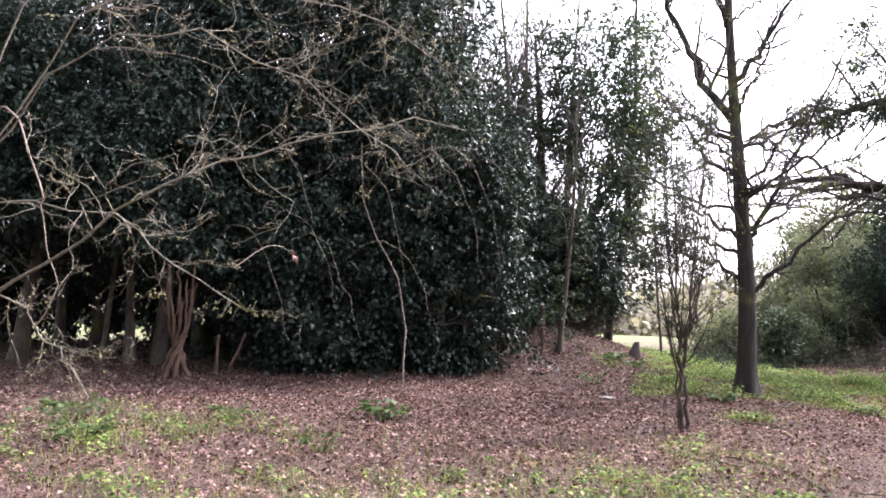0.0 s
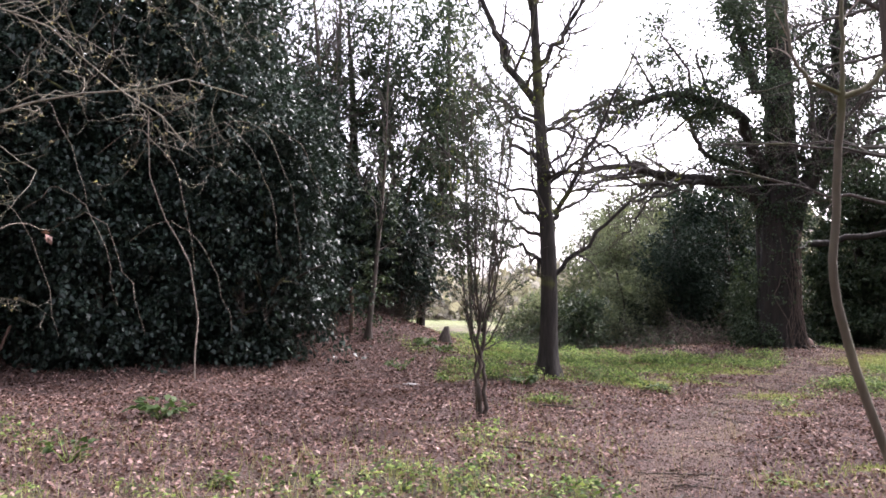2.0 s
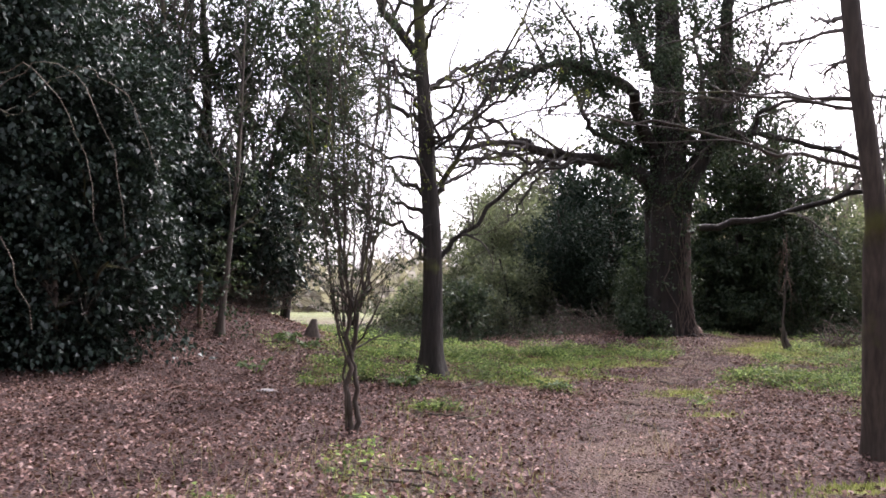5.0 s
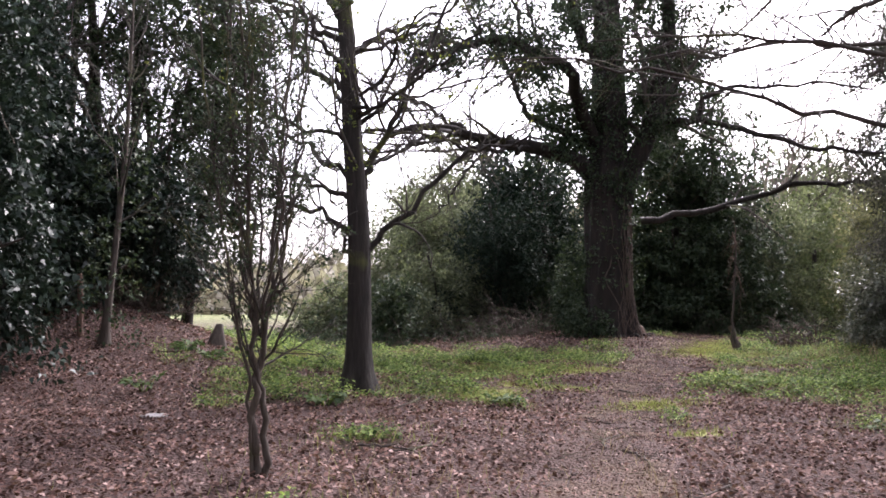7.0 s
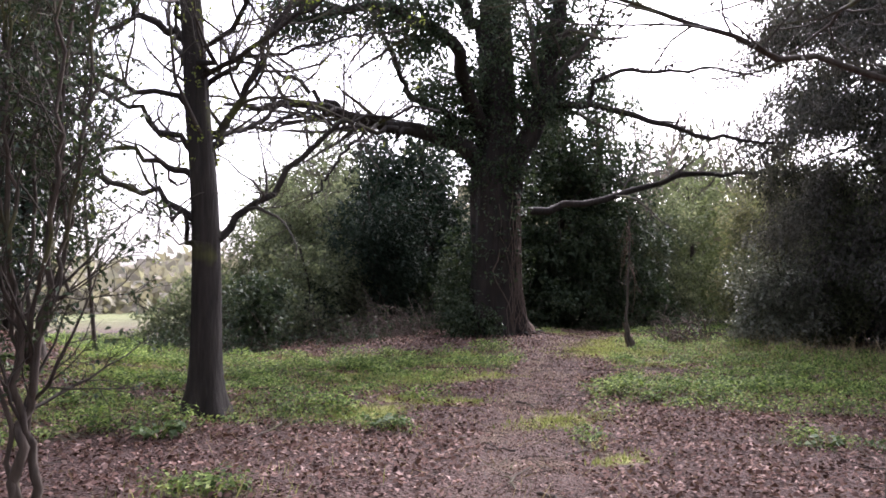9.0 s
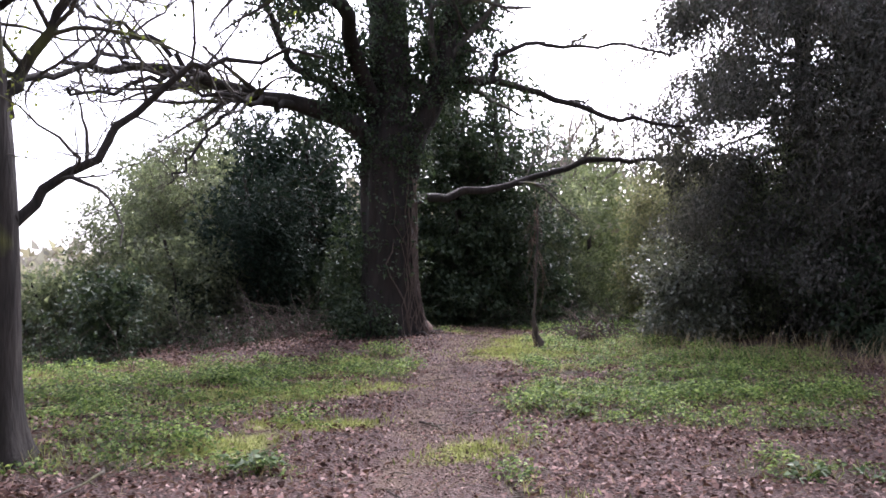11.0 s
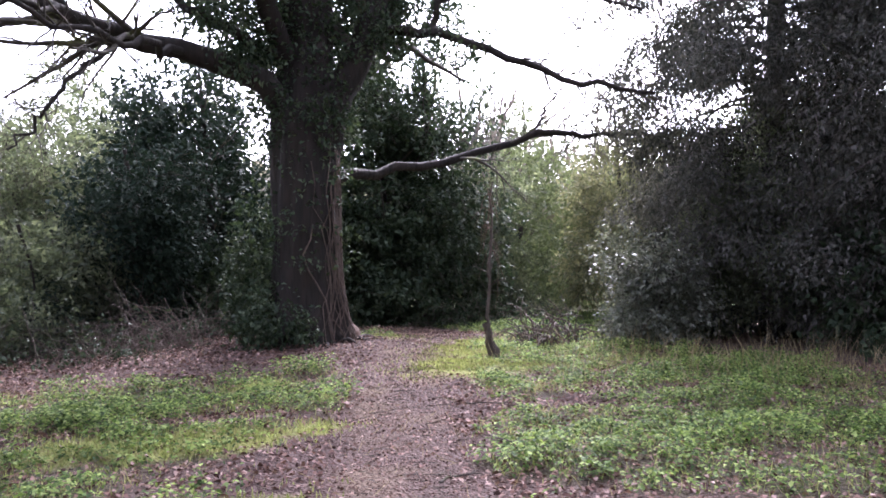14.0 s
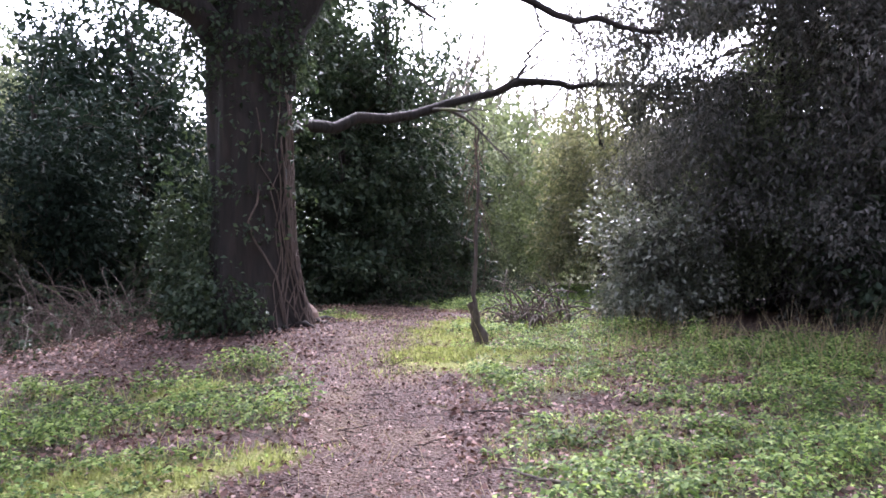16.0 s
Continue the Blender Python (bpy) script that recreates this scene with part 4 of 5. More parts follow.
def sapling():
    b = base_at(3.0, 9.9)
    x, y, z = b
    t = thing("young_hawthorn", b, "thin twin-stemmed sapling with twisted stems and fine twigs", "tree")
    stems = [[(x, y, z), (x - 0.035, y, z + 0.5), (x + 0.05, y, z + 1.1), (x + 0.12, y + 0.05, z + 2.0), (x + 0.3, y, z + 3.9)],
             [(x + 0.05, y, z), (x + 0.045, y, z + 0.45), (x - 0.03, y, z + 1.0), (x - 0.1, y, z + 2.1), (x - 0.2, y, z + 4.1)],
             [(x - 0.02, y + 0.03, z), (x, y + 0.06, z + 0.6), (x + 0.12, y + 0.05, z + 1.3), (x + 0.18, y, z + 1.6), (x + 0.05, y, z + 3.6)],
             [(x - 0.03, y, z), (x - 0.08, y, z + 0.7), (x - 0.2, y, z + 1.4), (x - 0.35, y, z + 2.4), (x - 0.5, y + 0.1, z + 3.6)]]
    lines = []
    for i in range(7):
        a, lean = i * 0.9 + 0.4, rng.uniform(0.25, 0.55)
        dx, dy = math.cos(a) * lean, math.sin(a) * lean
        stems.append([(x + 0.04 * math.cos(a), y + 0.03, z + 1.05), (x + dx * 0.5, y + dy * 0.5, z + 1.7), (x + dx * 0.8, y + dy * 0.8, z + 2.6), (x + dx, y + dy, z + rng.uniform(3.2, 4.2))])
    for s, r in zip(stems, (0.034, 0.03, 0.016, 0.015) + 7 * (0.012,)):
        p, rr = limb_line(s, r, 0.006, 26, 0.014)
        part("stem", tubes(p, rr, 8), M_THIN, t)
        lines.append((p, rr))
    LP, LR = np.concatenate([a for a, _ in lines]), np.concatenate([a for _, a in lines])
    lv = twigs(LP, LR, [(17, 0.36, 0.5, 0.24, 0.5, 0.15, 0.1, 7), (5, 0.12, 0.6, 0.5, 0.6, 0.2, 0.04, 5), (3, 0.2, 0.7, 0.5, 0.7, 0.2, 0.0, 3)])
    part("twigwork", bundle(lv), M_DARKTWIG, t, kind="stuff")
    s, w = around(lv[1][0], lv[1][1], 2600, 0.02)
    part("leafage", sprigs(s, w, 3, 0.05, 0.034), M_IVY, t, "tiny dull green leaves", kind="stuff")


sapling()


def pale_sapling():
    b = base_at(2.82, 2.78)
    x, y, z = b
    t = thing("pale_sapling", b, "slender pale leaning sapling with a forked top", "tree")
    p, r = limb_line([(x, y, z), (2.56, 2.83, 0.67), (2.31, 2.88, 1.4), (2.28, 2.86, 1.78), (2.27, 2.82, 2.14)], 0.0175, 0.0125, 24, 0.0015)
    part("stem", tubes(p, r, 10), M_PALE, t)
    forks = [([(2.27, 2.82, 2.12), (2.4, 2.8, 2.2), (2.5, 2.8, 2.4), (2.6, 2.75, 3.0)], 0.011), ([(2.27, 2.82, 2.13), (2.15, 2.84, 2.19), (2.1, 2.86, 2.32), (2.12, 2.88, 2.7)], 0.008),
             ([(2.27, 2.82, 2.14), (2.28, 2.82, 2.5), (2.26, 2.8, 3.2)], 0.008)]
    lines = []
    for pts, rr in forks:
        q, s = limb_line(pts, rr, 0.004, 12, 0.004)
        part("branch", tubes(q, s, 7), M_PALE, t)
        lines.append((q, s))
    LP, LR = np.concatenate([a for a, _ in lines]), np.concatenate([a for _, a in lines])
    lv = twigs(LP, LR, [(4, 0.3, 0.8, 0.4, 0.5, 0.12, 0.02, 6), (3, 0.3, 0.7, 0.4, 0.6, 0.15, 0.0, 4)])
    part("twigwork", bundle(lv), M_TWIG, t, kind="stuff")


pale_sapling()


def ash():
    b = base_at(7.15, 7.7)
    x, y, z = b
    t = thing("grey_tree", b, "slim grey-brown tree with long horizontal bare boughs", "tree")
    geo, P, R = bole([b, (6.98, 7.55, 1.6), (6.86, 7.45, 2.2), (6.6, 7.5, 4.4), (6.4, 7.5, 9)], [0.11, 0.1, 0.085, 0.075, 0.02], 12, 40, 0.3, 4, 0.04, 2.0)
    part("trunk", geo, M_THIN, t)
    lines = []
    for pts, r in (([(6.8, 7.5, 2.4), (6.0, 7.9, 2.6), (5.2, 8.4, 2.85), (4.4, 8.8, 2.9)], 0.02), ([(6.75, 7.5, 2.9), (6.0, 8.1, 3.1), (5.3, 8.9, 3.2)], 0.018),
                   ([(6.7, 7.5, 3.4), (7.6, 8.6, 3.6), (8.8, 9.8, 3.9)], 0.025), ([(6.9, 7.5, 2.3), (7.8, 7.9, 2.7), (9.0, 8.2, 3.2)], 0.022),
                   ([(6.6, 7.5, 4.4), (5.8, 8.0, 5.0), (4.8, 8.6, 5.8)], 0.03), ([(6.7, 7.5, 3.7), (7.9, 9.0, 4.3), (9.4, 10.6, 5.0)], 0.03),
                   ([(6.7, 7.5, 3.2), (8.2, 8.6, 3.3), (9.8, 10.2, 3.5)], 0.022),
                   ([(6.65, 7.5, 4.0), (6.9, 9.0, 4.2), (6.6, 10.8, 4.1)], 0.022), ([(6.6, 7.5, 4.5), (7.2, 9.4, 4.9), (7.6, 11.6, 4.8)], 0.026),
                   ([(6.7, 7.5, 3.6), (7.6, 9.3, 4.0), (8.6, 11.3, 3.8)], 0.022), ([(6.75, 7.5, 3.0), (6.6, 8.8, 3.3), (6.1, 10.2, 3.4)], 0.018),
                   ([(6.6, 7.5, 4.8), (8.0, 9.0, 5.2), (9.8, 11.2, 5.2)], 0.028), ([(6.5, 7.5, 5.6), (7.6, 9.4, 6.2), (8.8, 11.6, 6.4)], 0.03)):
        q, s = limb_line(pts, r, 0.005, 12, 0.02)
        part("bough", tubes(q, s, 7), M_DARKTWIG, t)
        lines.append((q, s))
    LP, LR = np.concatenate([a for a, _ in lines]), np.concatenate([a for _, a in lines])
    lv = twigs(LP, LR, [(13, 0.12, 0.7, 0.4, 0.55, 0.18, 0.02, 7), (6, 0.15, 0.75, 0.45, 0.6, 0.22, 0.02, 5)])
    part("branchwork", bundle(lv), M_DARKTWIG, t, kind="stuff")


ash()


def hazel():
    b = base_at(-6.5, 8.7)
    x, y, z = b
    t = thing("hazel_bush", b, "bare hazel bush with arching pale twigs and opening buds", "bush")
    lines = []
    for pts, r in (([b, (-4.8, 8.2, 1.2), (-3.6, 7.9, 1.9), (-2.3, 7.9, 2.75), (-1.2, 8.1, 3.2), (0.2, 8.6, 3.3)], 0.022),
                   ([b, (-5.0, 8.3, 2.6), (-3.6, 8.0, 4.4), (-2.0, 8.0, 4.6), (-0.2, 8.3, 4.1)], 0.013),
                   ([b, (-4.6, 8.0, 3.0), (-3.0, 7.6, 4.0), (-1.4, 7.8, 3.6), (-0.3, 8.4, 2.8)], 0.012),
                   ([b, (-5.2, 8.6, 3.2), (-4.0, 8.6, 5.2), (-1.6, 8.8, 5.6), (0.4, 9.2, 4.8)], 0.013),
                   ([b, (-5.6, 8.4, 1.9), (-4.44, 8.0, 2.36), (-3.37, 8.0, 2.12), (-2.66, 8.0, 1.74), (-2.07, 8.0, 1.26)], 0.012),
                   ([b, (-5.3, 8.3, 1.8), (-4.44, 8.0, 1.45), (-4.0, 8.0, 1.06), (-3.74, 8.0, 0.74), (-3.47, 8.0, 0.33)], 0.012)):
        q, s = limb_line(pts, r, 0.006, 16, 0.055)
        part("bough", tubes(q, s, 7), M_HAZEL, t)
        lines.append((q, s))
    LP, LR = np.concatenate([a for a, _ in lines]), np.concatenate([a for _, a in lines])
    lv = twigs(LP, LR, [(20, 0.42, 0.85, 0.22, 0.55, 0.34, -0.03, 10), (5, 0.1, 0.8, 0.42, 0.6, 0.36, 0.02, 7), (2, 0.2, 0.7, 0.4, 0.7, 0.2, 0.05, 3)])
    q, r = limb_line([(-5.0, 8.25, 2.9), (-4.7, 8.1, 3.3), (-4.35, 8.0, 3.2), (-4.12, 8.0, 2.5), (-4.0, 8.0, 2.2), (-3.98, 8.0, 1.8), (-3.85, 8.0, 1.45), (-4.07, 8.0, 1.0)], 0.013, 0.005, 20, 0.02)
    part("dead_branch", tubes(q, r, 6), M_TWIG, t, "pale bleached dead branch")
    part("twigwork", bundle(lv), M_HAZEL, t, kind="stuff")
    s, w = around(lv[1][0], lv[1][1], 620, 0.01)
    part("budding", sprigs(s, w, 2, 0.025, 0.028), M_BUD, t, "small pale green opening buds", kind="stuff")
    q, r = limb_line([(-2.3, 8.8, 1.75), (-2.0, 9.1, 2.02), (-1.74, 9.38, 1.98)], 0.006, 0.003, 8, 0.01)
    part("shoot", tubes(q, r, 5), M_TWIG, t)
    part("dead_leaf", sprigs(np.array([[-1.74, 9.38, 1.95]]), np.array([[0.2, 0, -1.0]]), 6, 0.05, 0.09), M_LITTER, t, "withered pinkish dead leaf")


hazel()


def trailing_shoots():
    b = base_at(-0.6, 13.6)
    t = thing("trailing_briar", b, "long thin briar shoots trailing down a holly", "bush")
    for i in range(9):
        x, y = -3.4 + 0.5 * i + rng.normal(0, 0.15), 13.3 + rng.normal(0, 0.2) + 0.1 * max(0, i - 8)
        top, drop = rng.uniform(2.2, 4.6), rng.uniform(1.2, 2.6)
        pts = [(x - 0.9, y + 0.9, top - 0.3), (x - 0.2, y + 0.2, top), (x + 0.4, y - 0.1, top - drop * 0.35), (x + 0.75, y - 0.1, max(0.7, top - drop))]
        q, r = limb_line(pts, 0.0055, 0.003, 14, 0.03)
        part("shoot", tubes(q, r, 5), M_TWIG, t)
    q, r = limb_line([b, (-0.7, 14.0, 1.6), (-1.4, 14.2, 3.0), (-1.5, 14.2, 4.2)], 0.015, 0.01, 12, 0.02)
    part("stem", tubes(q, r, 6), M_TWIG, t)


trailing_shoots()


def twisted_sapling():
    b = base_at(13.95, 15.6)
    x, y, z = b
    t = thing("twisted_sapling", b, "thin crooked sapling with a tangle of dead vine on top", "tree")
    p, r = limb_line([b, (x - 0.1, y, z + 0.35), (x - 0.05, y, z + 0.9), (x, y, z + 1.6), (x + 0.02, y, z + 2.5)], 0.034, 0.012, 16, 0.016)
    part("stem", tubes(p, r, 8), M_THIN, t)
    p2, r2 = limb_line([(x + 0.06, y - 0.05, z), (x + 0.01, y, z + 0.25), (x - 0.08, y + 0.04, z + 0.56)], 0.066, 0.05, 8, 0.012)
    part("stub", tubes(p2, r2, 8), M_THIN, t)
    top = np.array([x, y, z]) + np.stack([rng.normal(0, 0.05, 18), rng.normal(0, 0.05, 18), rng.uniform(1.4, 2.5, 18)], -1)
    q, s = grow(top, rng.normal(0, 0.3, (18, 3)) + np.array([0, 0, 0.4]), rng.uniform(0.4, 1.0, 18), np.full(18, 0.0055), 10, 0.3, -0.35, 0.5)
    axis_line = np.array([x, y, 0])
    q[:, :, :2] = axis_line[:2] + (q[:, :, :2] - axis_line[:2]) * 0.45
    part("dead_vine", tubes(q, s, 4), M_RED, t, "hanging tangle of brown dead vine")
    lv = twigs(p, r, [(8, 0.45, 0.9, 0.2, 0.4, 0.15, 0.03, 5), (4, 0.2, 0.7, 0.5, 0.6, 0.2, 0.0, 4)])
    part("twigwork", bundle(lv), M_THIN, t, kind="stuff")


twisted_sapling()


def bramble(x, y, rx, ry, h, stems, leaves, label, thick=0.006):
    b = base_at(x, y, 0.0)
    t = thing("bramble_patch", b, label, "bush")
    a = rng.uniform(0, 2 * np.pi, stems)
    st = np.stack([x + np.cos(a) * rx * rng.uniform(0, 0.9, stems), y + np.sin(a) * ry * rng.uniform(0, 0.9, stems), np.full(stems, b[2])], -1)
    q, s = grow(st, rng.normal(0, 0.6, (stems, 3)) + np.array([0, 0, 1.0]), h * rng.uniform(1.2, 2.4, stems), np.full(stems, thick), 9, 0.12, -0.22, 0.5)
    q[:, :, 2] = np.maximum(q[:, :, 2], b[2] + 0.01)
    part("stemwork", tubes(q, s, 4), M_STALK, t, "brown arching dead stems", kind="stuff")
    if leaves:
        se, w = around(q, s, leaves // 4, 0.03)
        part("leafage", sprigs(se, w, 4, 0.08, 0.06), M_IVY, t, kind="stuff")


bramble(11.6, 20.0, 1.2, 0.8, 0.6, 230, 500, "low mound of brown dead bramble stems")
bramble(3.3, 19.1, 1.0, 0.5, 0.9, 150, 300, "tangle of bare brown shoots on a leafy mound")
bramble(9.4, 21.6, 1.3, 0.7, 0.5, 110, 2600, "low bramble patch with dull green leaves")
bramble(7.9, 19.6, 0.9, 0.6, 0.4, 70, 1600, "low bramble patch behind the young oak")
bramble(16.6, 16.3, 0.9, 0.6, 0.4, 80, 500, "heap of brown brushwood beside green herbs", 0.015)
bramble(10.3, 19.6, 1.0, 0.7, 0.4, 90, 900, "low brown bramble patch beside the large old tree")
bramble(12.4, 21.2, 1.0, 0.6, 0.5, 90, 1400, "low bramble patch under a yew")
bramble(9.0, 22.6, 1.6, 0.8, 0.6, 110, 3600, "leafy bramble thicket at the edge of the glade")
bramble(7.2, 21.8, 1.0, 0.6, 0.3, 60, 3000, "leafy bramble patch beyond the young oak")
bramble(14.6, 20.6, 1.2, 0.6, 0.4, 70, 2400, "leafy bramble patch behind the large old tree")
bramble(18.6, 20.2, 1.6, 0.6, 0.45, 90, 4000, "leafy bramble patch behind the path")
bramble(15.8, 16.0, 0.6, 0.4, 0.3, 40, 100, "heap of brown brushwood sticks beside green herbs", 0.014)
bramble(20.5, 20.0, 2.2, 1.0, 0.7, 140, 5000, "leafy bramble thicket beyond the path")


# ---- things on the ground ----
def stump():
    b = base_at(4.2, 17.3)
    t = thing("tree_stump", b, "small broken brown tree stump on a leafy bank", "stump")
    x, y, z = b
    geo, P, R = bole([b, (x + 0.02, y, z + 0.2), (x + 0.05, y, z + 0.38)], [0.13, 0.1, 0.05], 12, 12, 0.5, 4, 0.14, 3.0)
    part("trunk", geo, M_THIN, t)


stump()


def coppice_stump():
    b = base_at(-4.65, 14.2)
    x, y, z = b
    t = thing("coppice_stump", b, "twisted pale brown coppice stump with splayed roots", "stump")
    for i in range(9):
        a = i * 0.7
        pts = [(x + (0.12 + 0.03 * i) * math.cos(a), y + 0.2 * math.sin(a), z), (x + 0.1 * math.cos(a + 0.5), y + 0.13 * math.sin(a + 0.5), z + 0.45),
               (x + 0.16 * math.cos(a + 2.4), y + 0.16 * math.sin(a + 2.4), z + 0.95), (x + 0.28 * math.cos(a + 2.0), y + 0.3 * math.sin(a + 2.0), z + rng.uniform(1.3, 2.2))]
        q, r = limb_line(pts, rng.uniform(0.03, 0.06), 0.018, 14, 0.02)
        part("stem", tubes(q, r, 8), M_RED, t)


coppice_stump()


def broken_pole(x, y, h, lean, r=0.035):
    b = base_at(x, y)
    q, rr = limb_line([b, (x + lean * 0.5, y, b[2] + h * 0.5), (x + lean, y, b[2] + h)], r, r * 0.8, 6, 0.008)
    t = thing("broken_pole", b, "broken bare upright pole of dead wood", "dead wood")
    part("stem", tubes(q, rr, 8), M_RED, t)


broken_pole(-4.05, 14.6, 0.75, 0.02)
broken_pole(-3.9, 14.7, 0.8, 0.35, 0.03)
broken_pole(2.2, 17.1, 0.95, -0.03, 0.05)


def stone():
    me = bmesh.new()
    bmesh.ops.create_icosphere(me, subdivisions=2, radius=0.11)
    for v in me.verts:
        v.co *= 1 + 0.25 * noise.noise(v.co * 9)
        v.co.z *= 0.18
        v.co.x *= 1.3
    data = bpy.data.meshes.new("pale_stone")
    me.to_mesh(data)
    data.materials.append(M_STONE)
    ob = new("pale_stone", data)
    ob.location = base_at(2.66, 12.64, -0.02)
    tagged(ob, "flat pale stone lying on fallen leaves", "stone")


stone()


def leafy_plant(x, y, r, h, n, size, label, material=None):
    b = base_at(x, y, 0.0)
    t = thing("leafy_plant", b, label, "plant")
    a = rng.uniform(0, 2 * np.pi, n)
    rr = r * np.sqrt(rng.uniform(0, 1, n))
    out = np.stack([np.cos(a), np.sin(a), np.full(n, 0.45)], -1)
    start = np.stack([x + 0.2 * rr * np.cos(a), y + 0.2 * rr * np.sin(a), np.full(n, b[2])], -1)
    q, s = grow(start, out + np.array([0, 0, 1.0]), h * rng.uniform(0.6, 1.3, n), np.full(n, 0.005), 5, 0.08, -0.1, 0.5)
    part("stalkwork", tubes(q, s, 4), M_HERB, t, kind="stuff")
    tip = np.repeat(q[:, -1], 3, 0) + rng.normal(0, size * 0.4, (3 * n, 3)) * np.array([1, 1, 0.4])
    L = size * rng.uniform(0.7, 1.2, 3 * n)
    w = np.repeat(out, 3, 0) + rng.normal(0, 0.4, (3 * n, 3)) - np.array([0, 0, 0.4])
    part("leafage", blades(tip, w, np.tile(np.array([0, 0, 1.0]), (3 * n, 1)) + rng.normal(0, 0.25, (3 * n, 3)), L, L * 0.7), material or M_BROAD, t, kind="stuff")


leafy_plant(-0.68, 10.4, 0.28, 0.2, 22, 0.13, "clump of broad green leaves among fallen leaves")
leafy_plant(-1.16, 8.0, 0.16, 0.22, 12, 0.08, "small upright green weed among fallen leaves")
leafy_plant(2.75, 14.3, 0.16, 0.2, 12, 0.09, "small upright green weed among fallen leaves")
leafy_plant(-2.5, 9.7, 0.2, 0.16, 14, 0.09, "small green weed among fallen leaves")
leafy_plant(-3.5, 8.0, 0.25, 0.22, 18, 0.1, "low green weed beside a bare bush")
leafy_plant(-4.3, 9.4, 0.3, 0.3, 22, 0.12, "leafy green weed under a bare bush")
leafy_plant(6.38, 12.0, 0.22, 0.12, 22, 0.08, "bright green weed beside a soil path")
leafy_plant(9.03, 9.2, 0.22, 0.1, 18, 0.07, "low green weed beside a soil path")
leafy_plant(9.3, 8.85, 0.15, 0.08, 12, 0.06, "low green weed beside a soil path")
leafy_plant(4.4, 12.5, 0.25, 0.14, 22, 0.08, "dark green weed under a young oak")
leafy_plant(3.6, 16.5, 0.35, 0.14, 26, 0.1, "fresh green weed on a leafy bank")
leafy_plant(3.95, 16.2, 0.25, 0.12, 18, 0.09, "dark green weed on a leafy bank")


# ---- litter, herbs and grass ----
def scatter(n, x0, x1, y0, y1, weight):
    m = n * 6
    x, y = rng.uniform(x0, x1, m), rng.uniform(y0, y1, m)
    keep = rng.uniform(0, 1, m) < weight(x, y)
    return x[keep][:n], y[keep][:n]


def litter_weight(x, y):
    near = np.clip(1.3 - np.hypot(x - 5, y - 11.5) / 17, 0.05, 1) * np.clip((y + 2) / 7, 0.03, 1)
    return near * (1 - 0.99 * np.clip(1.3 * path_mask(x, y), 0, 1)) * (1 - 0.45 * green_mask(x, y)) * (1 - 0.9 * np.clip(2 * moss_spots(x, y), 0, 1))


def lay_leaves(n, x0, x1, y0, y1, weight, size, tilt):
    x, y = scatter(n, x0, x1, y0, y1, weight)
    n = len(x)
    z = land(x, y) + rng.uniform(0.006, 0.045, n)
    a = rng.uniform(0, 2 * np.pi, n)
    way = np.stack([np.cos(a), np.sin(a), rng.normal(0, tilt, n)], -1)
    face = np.stack([rng.normal(0, tilt, n), rng.normal(0, tilt, n), np.ones(n)], -1)
    L = size * rng.uniform(0.55, 1.3, n)
    return blades(np.stack([x, y, z], -1), way, face, L, L * rng.uniform(0.45, 0.8, n), 0.22)


stuff("leaf_litter", lay_leaves(180000, -9, 17, -3.0, 22, litter_weight, 0.05, 0.45), M_LITTER, "brown and pinkish fallen leaves covering the ground", "leaf litter")
stuff("path_litter", lay_leaves(14000, 3, 18, 5, 20, lambda x, y: 0.8 * path_mask(x, y), 0.034, 0.4), M_LITTER, "small broken leaves and chips on the soil path", "leaf litter")


def twig_litter(n):
    x, y = scatter(n, -5, 18, 5, 20, lambda x, y: 0.25 + 0.6 * path_mask(x, y))
    n = len(x)
    a = rng.uniform(0, 2 * np.pi, n)
    way = np.stack([np.cos(a), np.sin(a), rng.normal(0.03, 0.05, n)], -1)
    return tubes(*grow(np.stack([x, y, land(x, y) + 0.012], -1), way, rng.uniform(0.06, 0.3, n), rng.uniform(0.002, 0.005, n), 4, 0.12, 0.0, 0.6), 3)


stuff("twig_litter", twig_litter(4800), M_THIN, "small brown broken twigs lying among fallen leaves", "twigs")


def herb_weight(x, y):
    tuft = lumps(np.stack([x, y, 0 * x], -1), 3.6)
    return np.clip(green_mask(x, y) * 1.5 - 0.42, 0, 1) * np.clip(0.5 + 1.1 * tuft, 0.08, 1)


def herbs(n, x0, x1, y0, y1, leaves, size, height):
    x, y = scatter(n, x0, x1, y0, y1, herb_weight)
    n = len(x)
    clump = lumps(np.stack([x, y, 0 * x], -1), 3.6)
    tall = height * np.clip(0.55 + 0.7 * lumps(np.stack([x, y, 0 * x], -1), 1.7) + 0.6 * clump, 0.1, 2.0)
    idx = np.repeat(np.arange(n), leaves)
    m = len(idx)
    a = rng.uniform(0, 2 * np.pi, m)
    up = rng.uniform(0.1, 1, m)
    r = 0.065 * rng.uniform(0.1, 1, m)
    p = np.stack([x[idx] + r * np.cos(a), y[idx] + r * np.sin(a), land(x, y)[idx] + 0.01 + tall[idx] * up], -1)
    way = np.stack([np.cos(a), np.sin(a), rng.normal(-0.1, 0.3, m)], -1)
    face = rng.normal(0, 0.3, (m, 3)) + np.array([0, 0, 1])
    L = size * rng.uniform(0.6, 1.4, m)
    return blades(p, way, face, L, L * 0.62, 0.15)


stuff("nettle_patch", herbs(29000, 2, 25, 9, 27, 8, 0.04, 0.12), M_HERB, "low fresh green nettles and ground ivy covering the soil", "ground plants")
stuff("glade_weeds", herbs(2200, -6, 8, 3, 11, 8, 0.05, 0.1), M_HERB, "sparse low green weeds among fallen leaves", "ground plants")


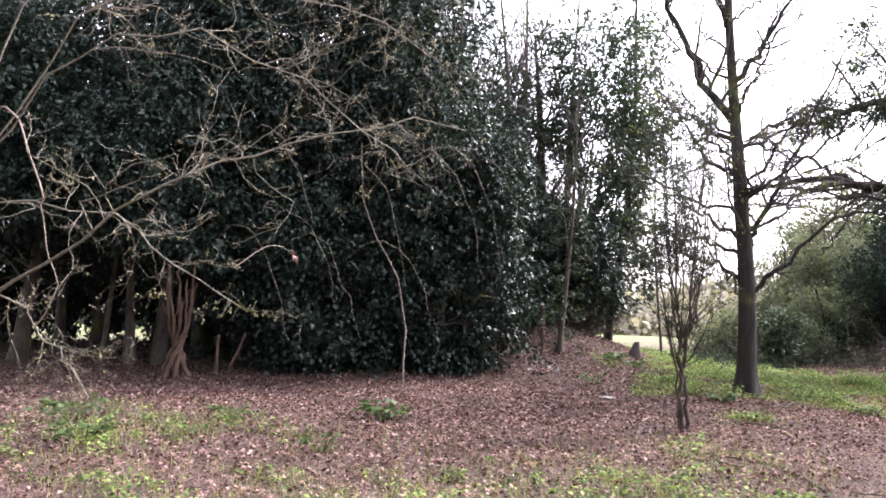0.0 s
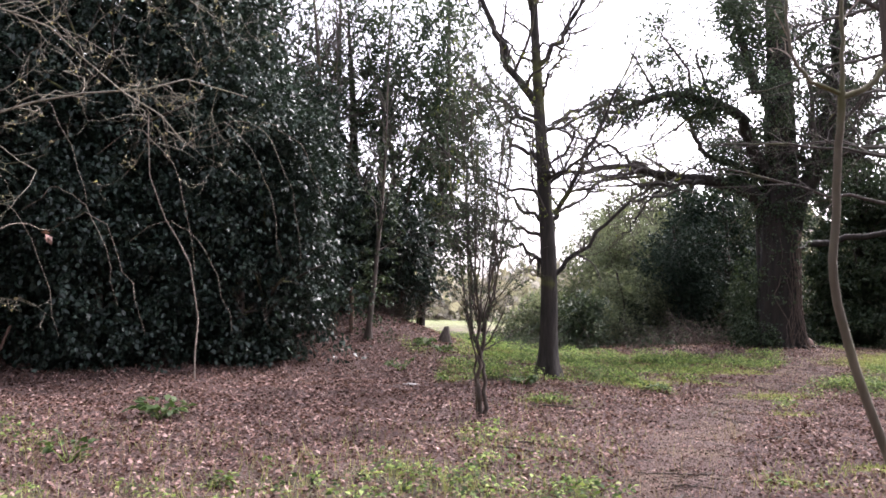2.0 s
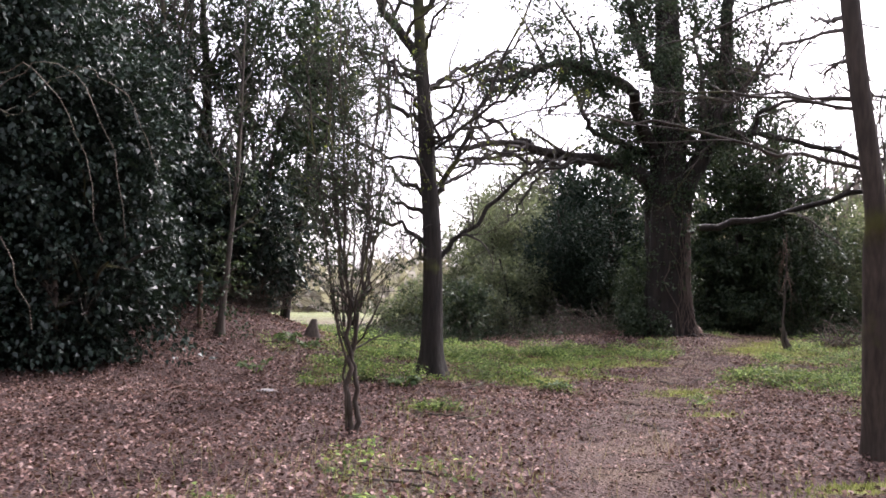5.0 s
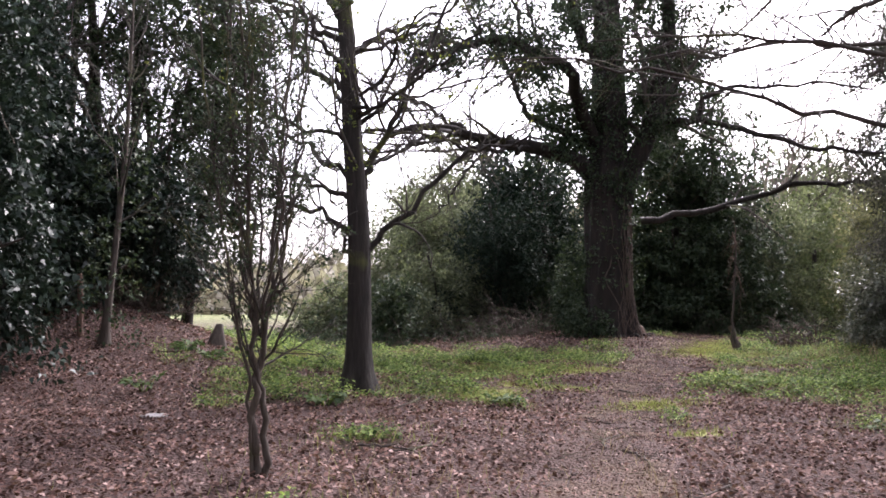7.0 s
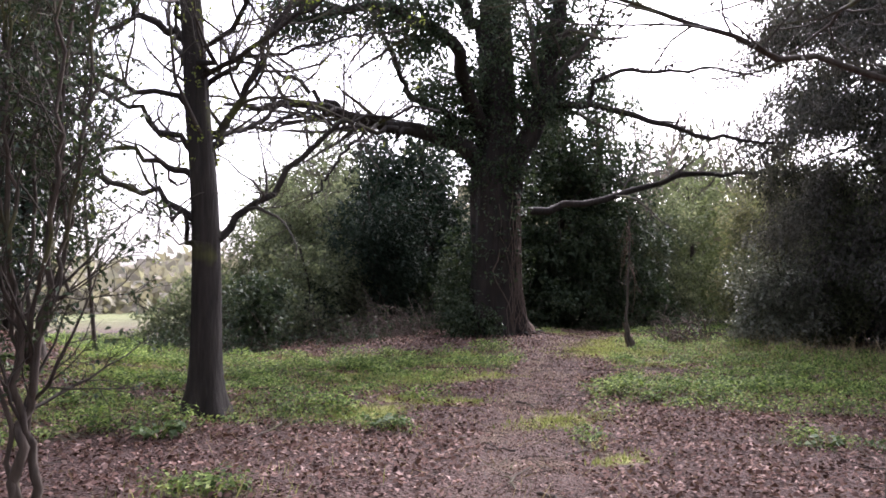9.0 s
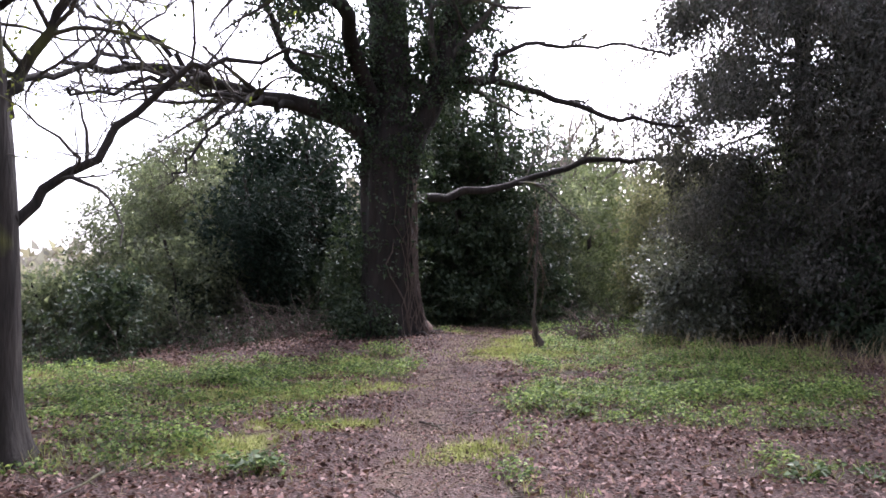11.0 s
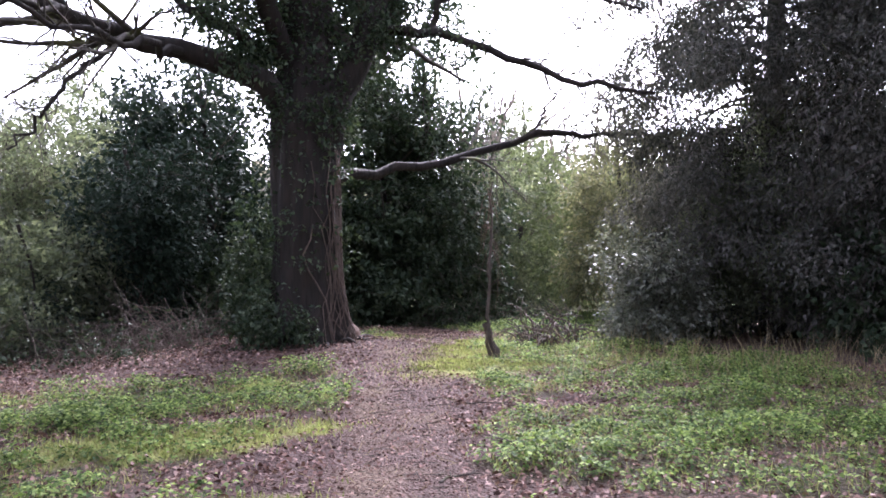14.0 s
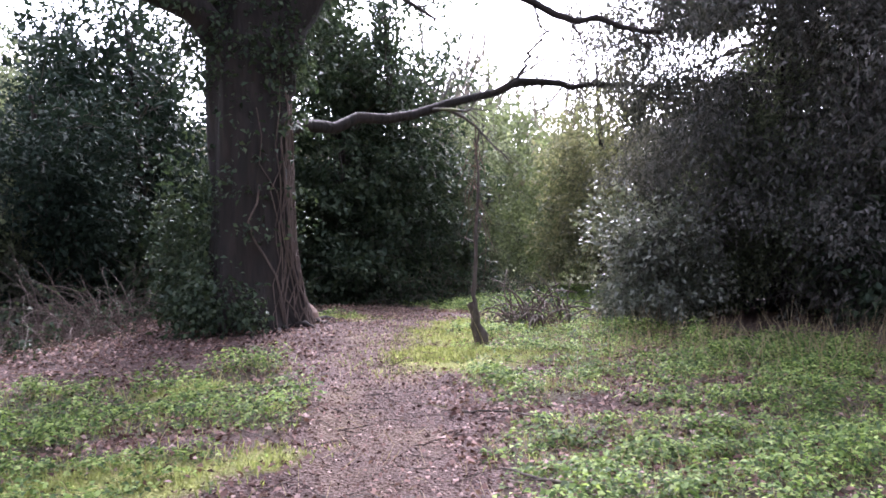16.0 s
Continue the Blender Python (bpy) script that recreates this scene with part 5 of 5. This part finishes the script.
def grass(n, x0, x1, y0, y1, weight, height, width, lean=0.35):
    x, y = scatter(n, x0, x1, y0, y1, weight)
    n = len(x)
    way = np.stack([rng.normal(0, lean, n), rng.normal(0, lean, n), np.ones(n)], -1)
    L = height * rng.uniform(0.5, 1.3, n)
    return blades(np.stack([x, y, land(x, y) - 0.01], -1), way, rng.normal(0, 1, (n, 3)), L, np.full(n, width), 0.1)


stuff("grass", grass(26000, 2, 19, 9, 23, lambda x, y: np.clip(0.75 * green_mask(x, y) - 0.2, 0, 1), 0.1, 0.007), M_GRASS, "fresh short green grass between nettles", "grass")
stuff("moss_grass", grass(60000, 4, 17, 6, 20, lambda x, y: np.clip(moss_spots(x, y) * (0.75 + 0.9 * lumps(np.stack([x, y, 0 * x], -1), 5.0)), 0, 1), 0.06, 0.012), M_GRASS, "bright yellow-green mossy grass tufts beside the path", "grass")
stuff("thin_grass", grass(5000, -6, 6, 4, 11, lambda x, y: green_mask(x, y), 0.14, 0.006), M_GRASS, "thin green grass among fallen leaves", "grass")


def dry_weight(x, y):
    return 0.9 * np.exp(-((x - 15.6 - 0.3 * (12 - y)) / 1.5) ** 2 - ((y - 11.6) / 2.2) ** 2) * (0.5 + 0.5 * lumps(np.stack([x, y, 0 * x], -1), 2.2))


stuff("dry_grass", grass(2400, 12, 21, 8, 16, dry_weight, 0.5, 0.006), M_DRY, "tall pale dry grass stalks under a conifer", "grass")
stuff("dry_stalks", grass(1200, -4, 6, 5, 9.5, lambda x, y: 0.2 + 0 * x, 0.2, 0.005), M_DRY, "thin pale dry grass stalks among fallen leaves", "grass")


stuff("dead_stalks", grass(11000, 3, 19, 9, 21, lambda x, y: 0.1 + 0.5 * green_mask(x, y), 0.17, 0.005, 1.6), M_DRY, "pale dead stalks lying among nettles", "dead stalks")
stuff("soil_crumbs", lay_leaves(34000, 2, 18, 4, 20.5, lambda x, y: 0.9 * np.clip(1.4 * path_mask(x, y), 0, 1), 0.017, 0.7), M_CRUMB, "dark soil crumbs and wood chips on the path", "soil")


def fallen_sticks():
    made = []
    for i in range(4):
        n = 9
        L = 0.35 + 0.17 * i
        q, s = limb_line([(0, 0, 0.012), (L * 0.4, 0.05, 0.02), (L, -0.03 * i, 0.014)], 0.011 + 0.003 * (i % 2), 0.005, n, 0.006)
        side, ss = limb_line([tuple(q[0, 4]), tuple(q[0, 4] + np.array([L * 0.2, 0.12, 0.01]))], 0.006, 0.003, 4, 0.004)
        ob = new("fallen_stick", sheet("fallen_stick", *joined(tubes(q, s, 6), tubes(side, ss, 5)), M_THIN))
        tagged(ob, "thin brown fallen stick on the ground", "stick", "sticks on the ground")
        made.append(ob)
    spots = scatter(56, 2, 15, 6, 19, lambda x, y: 0.25 + 0.5 * path_mask(x, y))
    for i, (x, y) in enumerate(zip(*spots)):
        m = pose(*base_at(float(x), float(y), -0.012), 0, 0, float(rng.uniform(0, 360)))
        if i < 4:
            made[i].matrix_world = m
        else:
            copy_thing(made[i % 4], m)


fallen_sticks()


# ---- distance ----
def far_wood(x0, y0, x1, y1, n, height, size, label):
    k = rng.uniform(0, 1, n)
    depth = rng.normal(0, 4, n)
    x, y = x0 + (x1 - x0) * k + depth, y0 + (y1 - y0) * k + depth
    top = height * (0.7 + 0.35 * lumps(np.stack([x, y, 0 * x], -1), 0.12))
    z = land(x, y) + top * rng.uniform(0, 1, n) ** 0.8
    p = np.stack([x, y, z], -1)
    L = size * rng.uniform(0.6, 1.4, n)
    g = blades(p, rng.normal(0, 1, (n, 3)), rng.normal(0, 1, (n, 3)), L, L * 0.7)
    stuff("far_wood", g, M_FAR_HAZED, label, "trees")


# Distance haze is mixed into these pale greyish leaf tones.
M_FAR_HAZED = foliage("hazed_far_wood_leaf", [(0.22, 0.2, 0.18), (0.29, 0.265, 0.24), (0.33, 0.32, 0.26)], 0.8, 0.1, 0.3)
far_wood(-40, 130, 120, 110, 12000, 9, 1.9, "far woodland beyond the meadow, haze put into its pale colour")
far_wood(-60, 90, 0, 70, 4000, 6, 1.5, "far hedgerow behind the hollies, haze put into its pale colour")
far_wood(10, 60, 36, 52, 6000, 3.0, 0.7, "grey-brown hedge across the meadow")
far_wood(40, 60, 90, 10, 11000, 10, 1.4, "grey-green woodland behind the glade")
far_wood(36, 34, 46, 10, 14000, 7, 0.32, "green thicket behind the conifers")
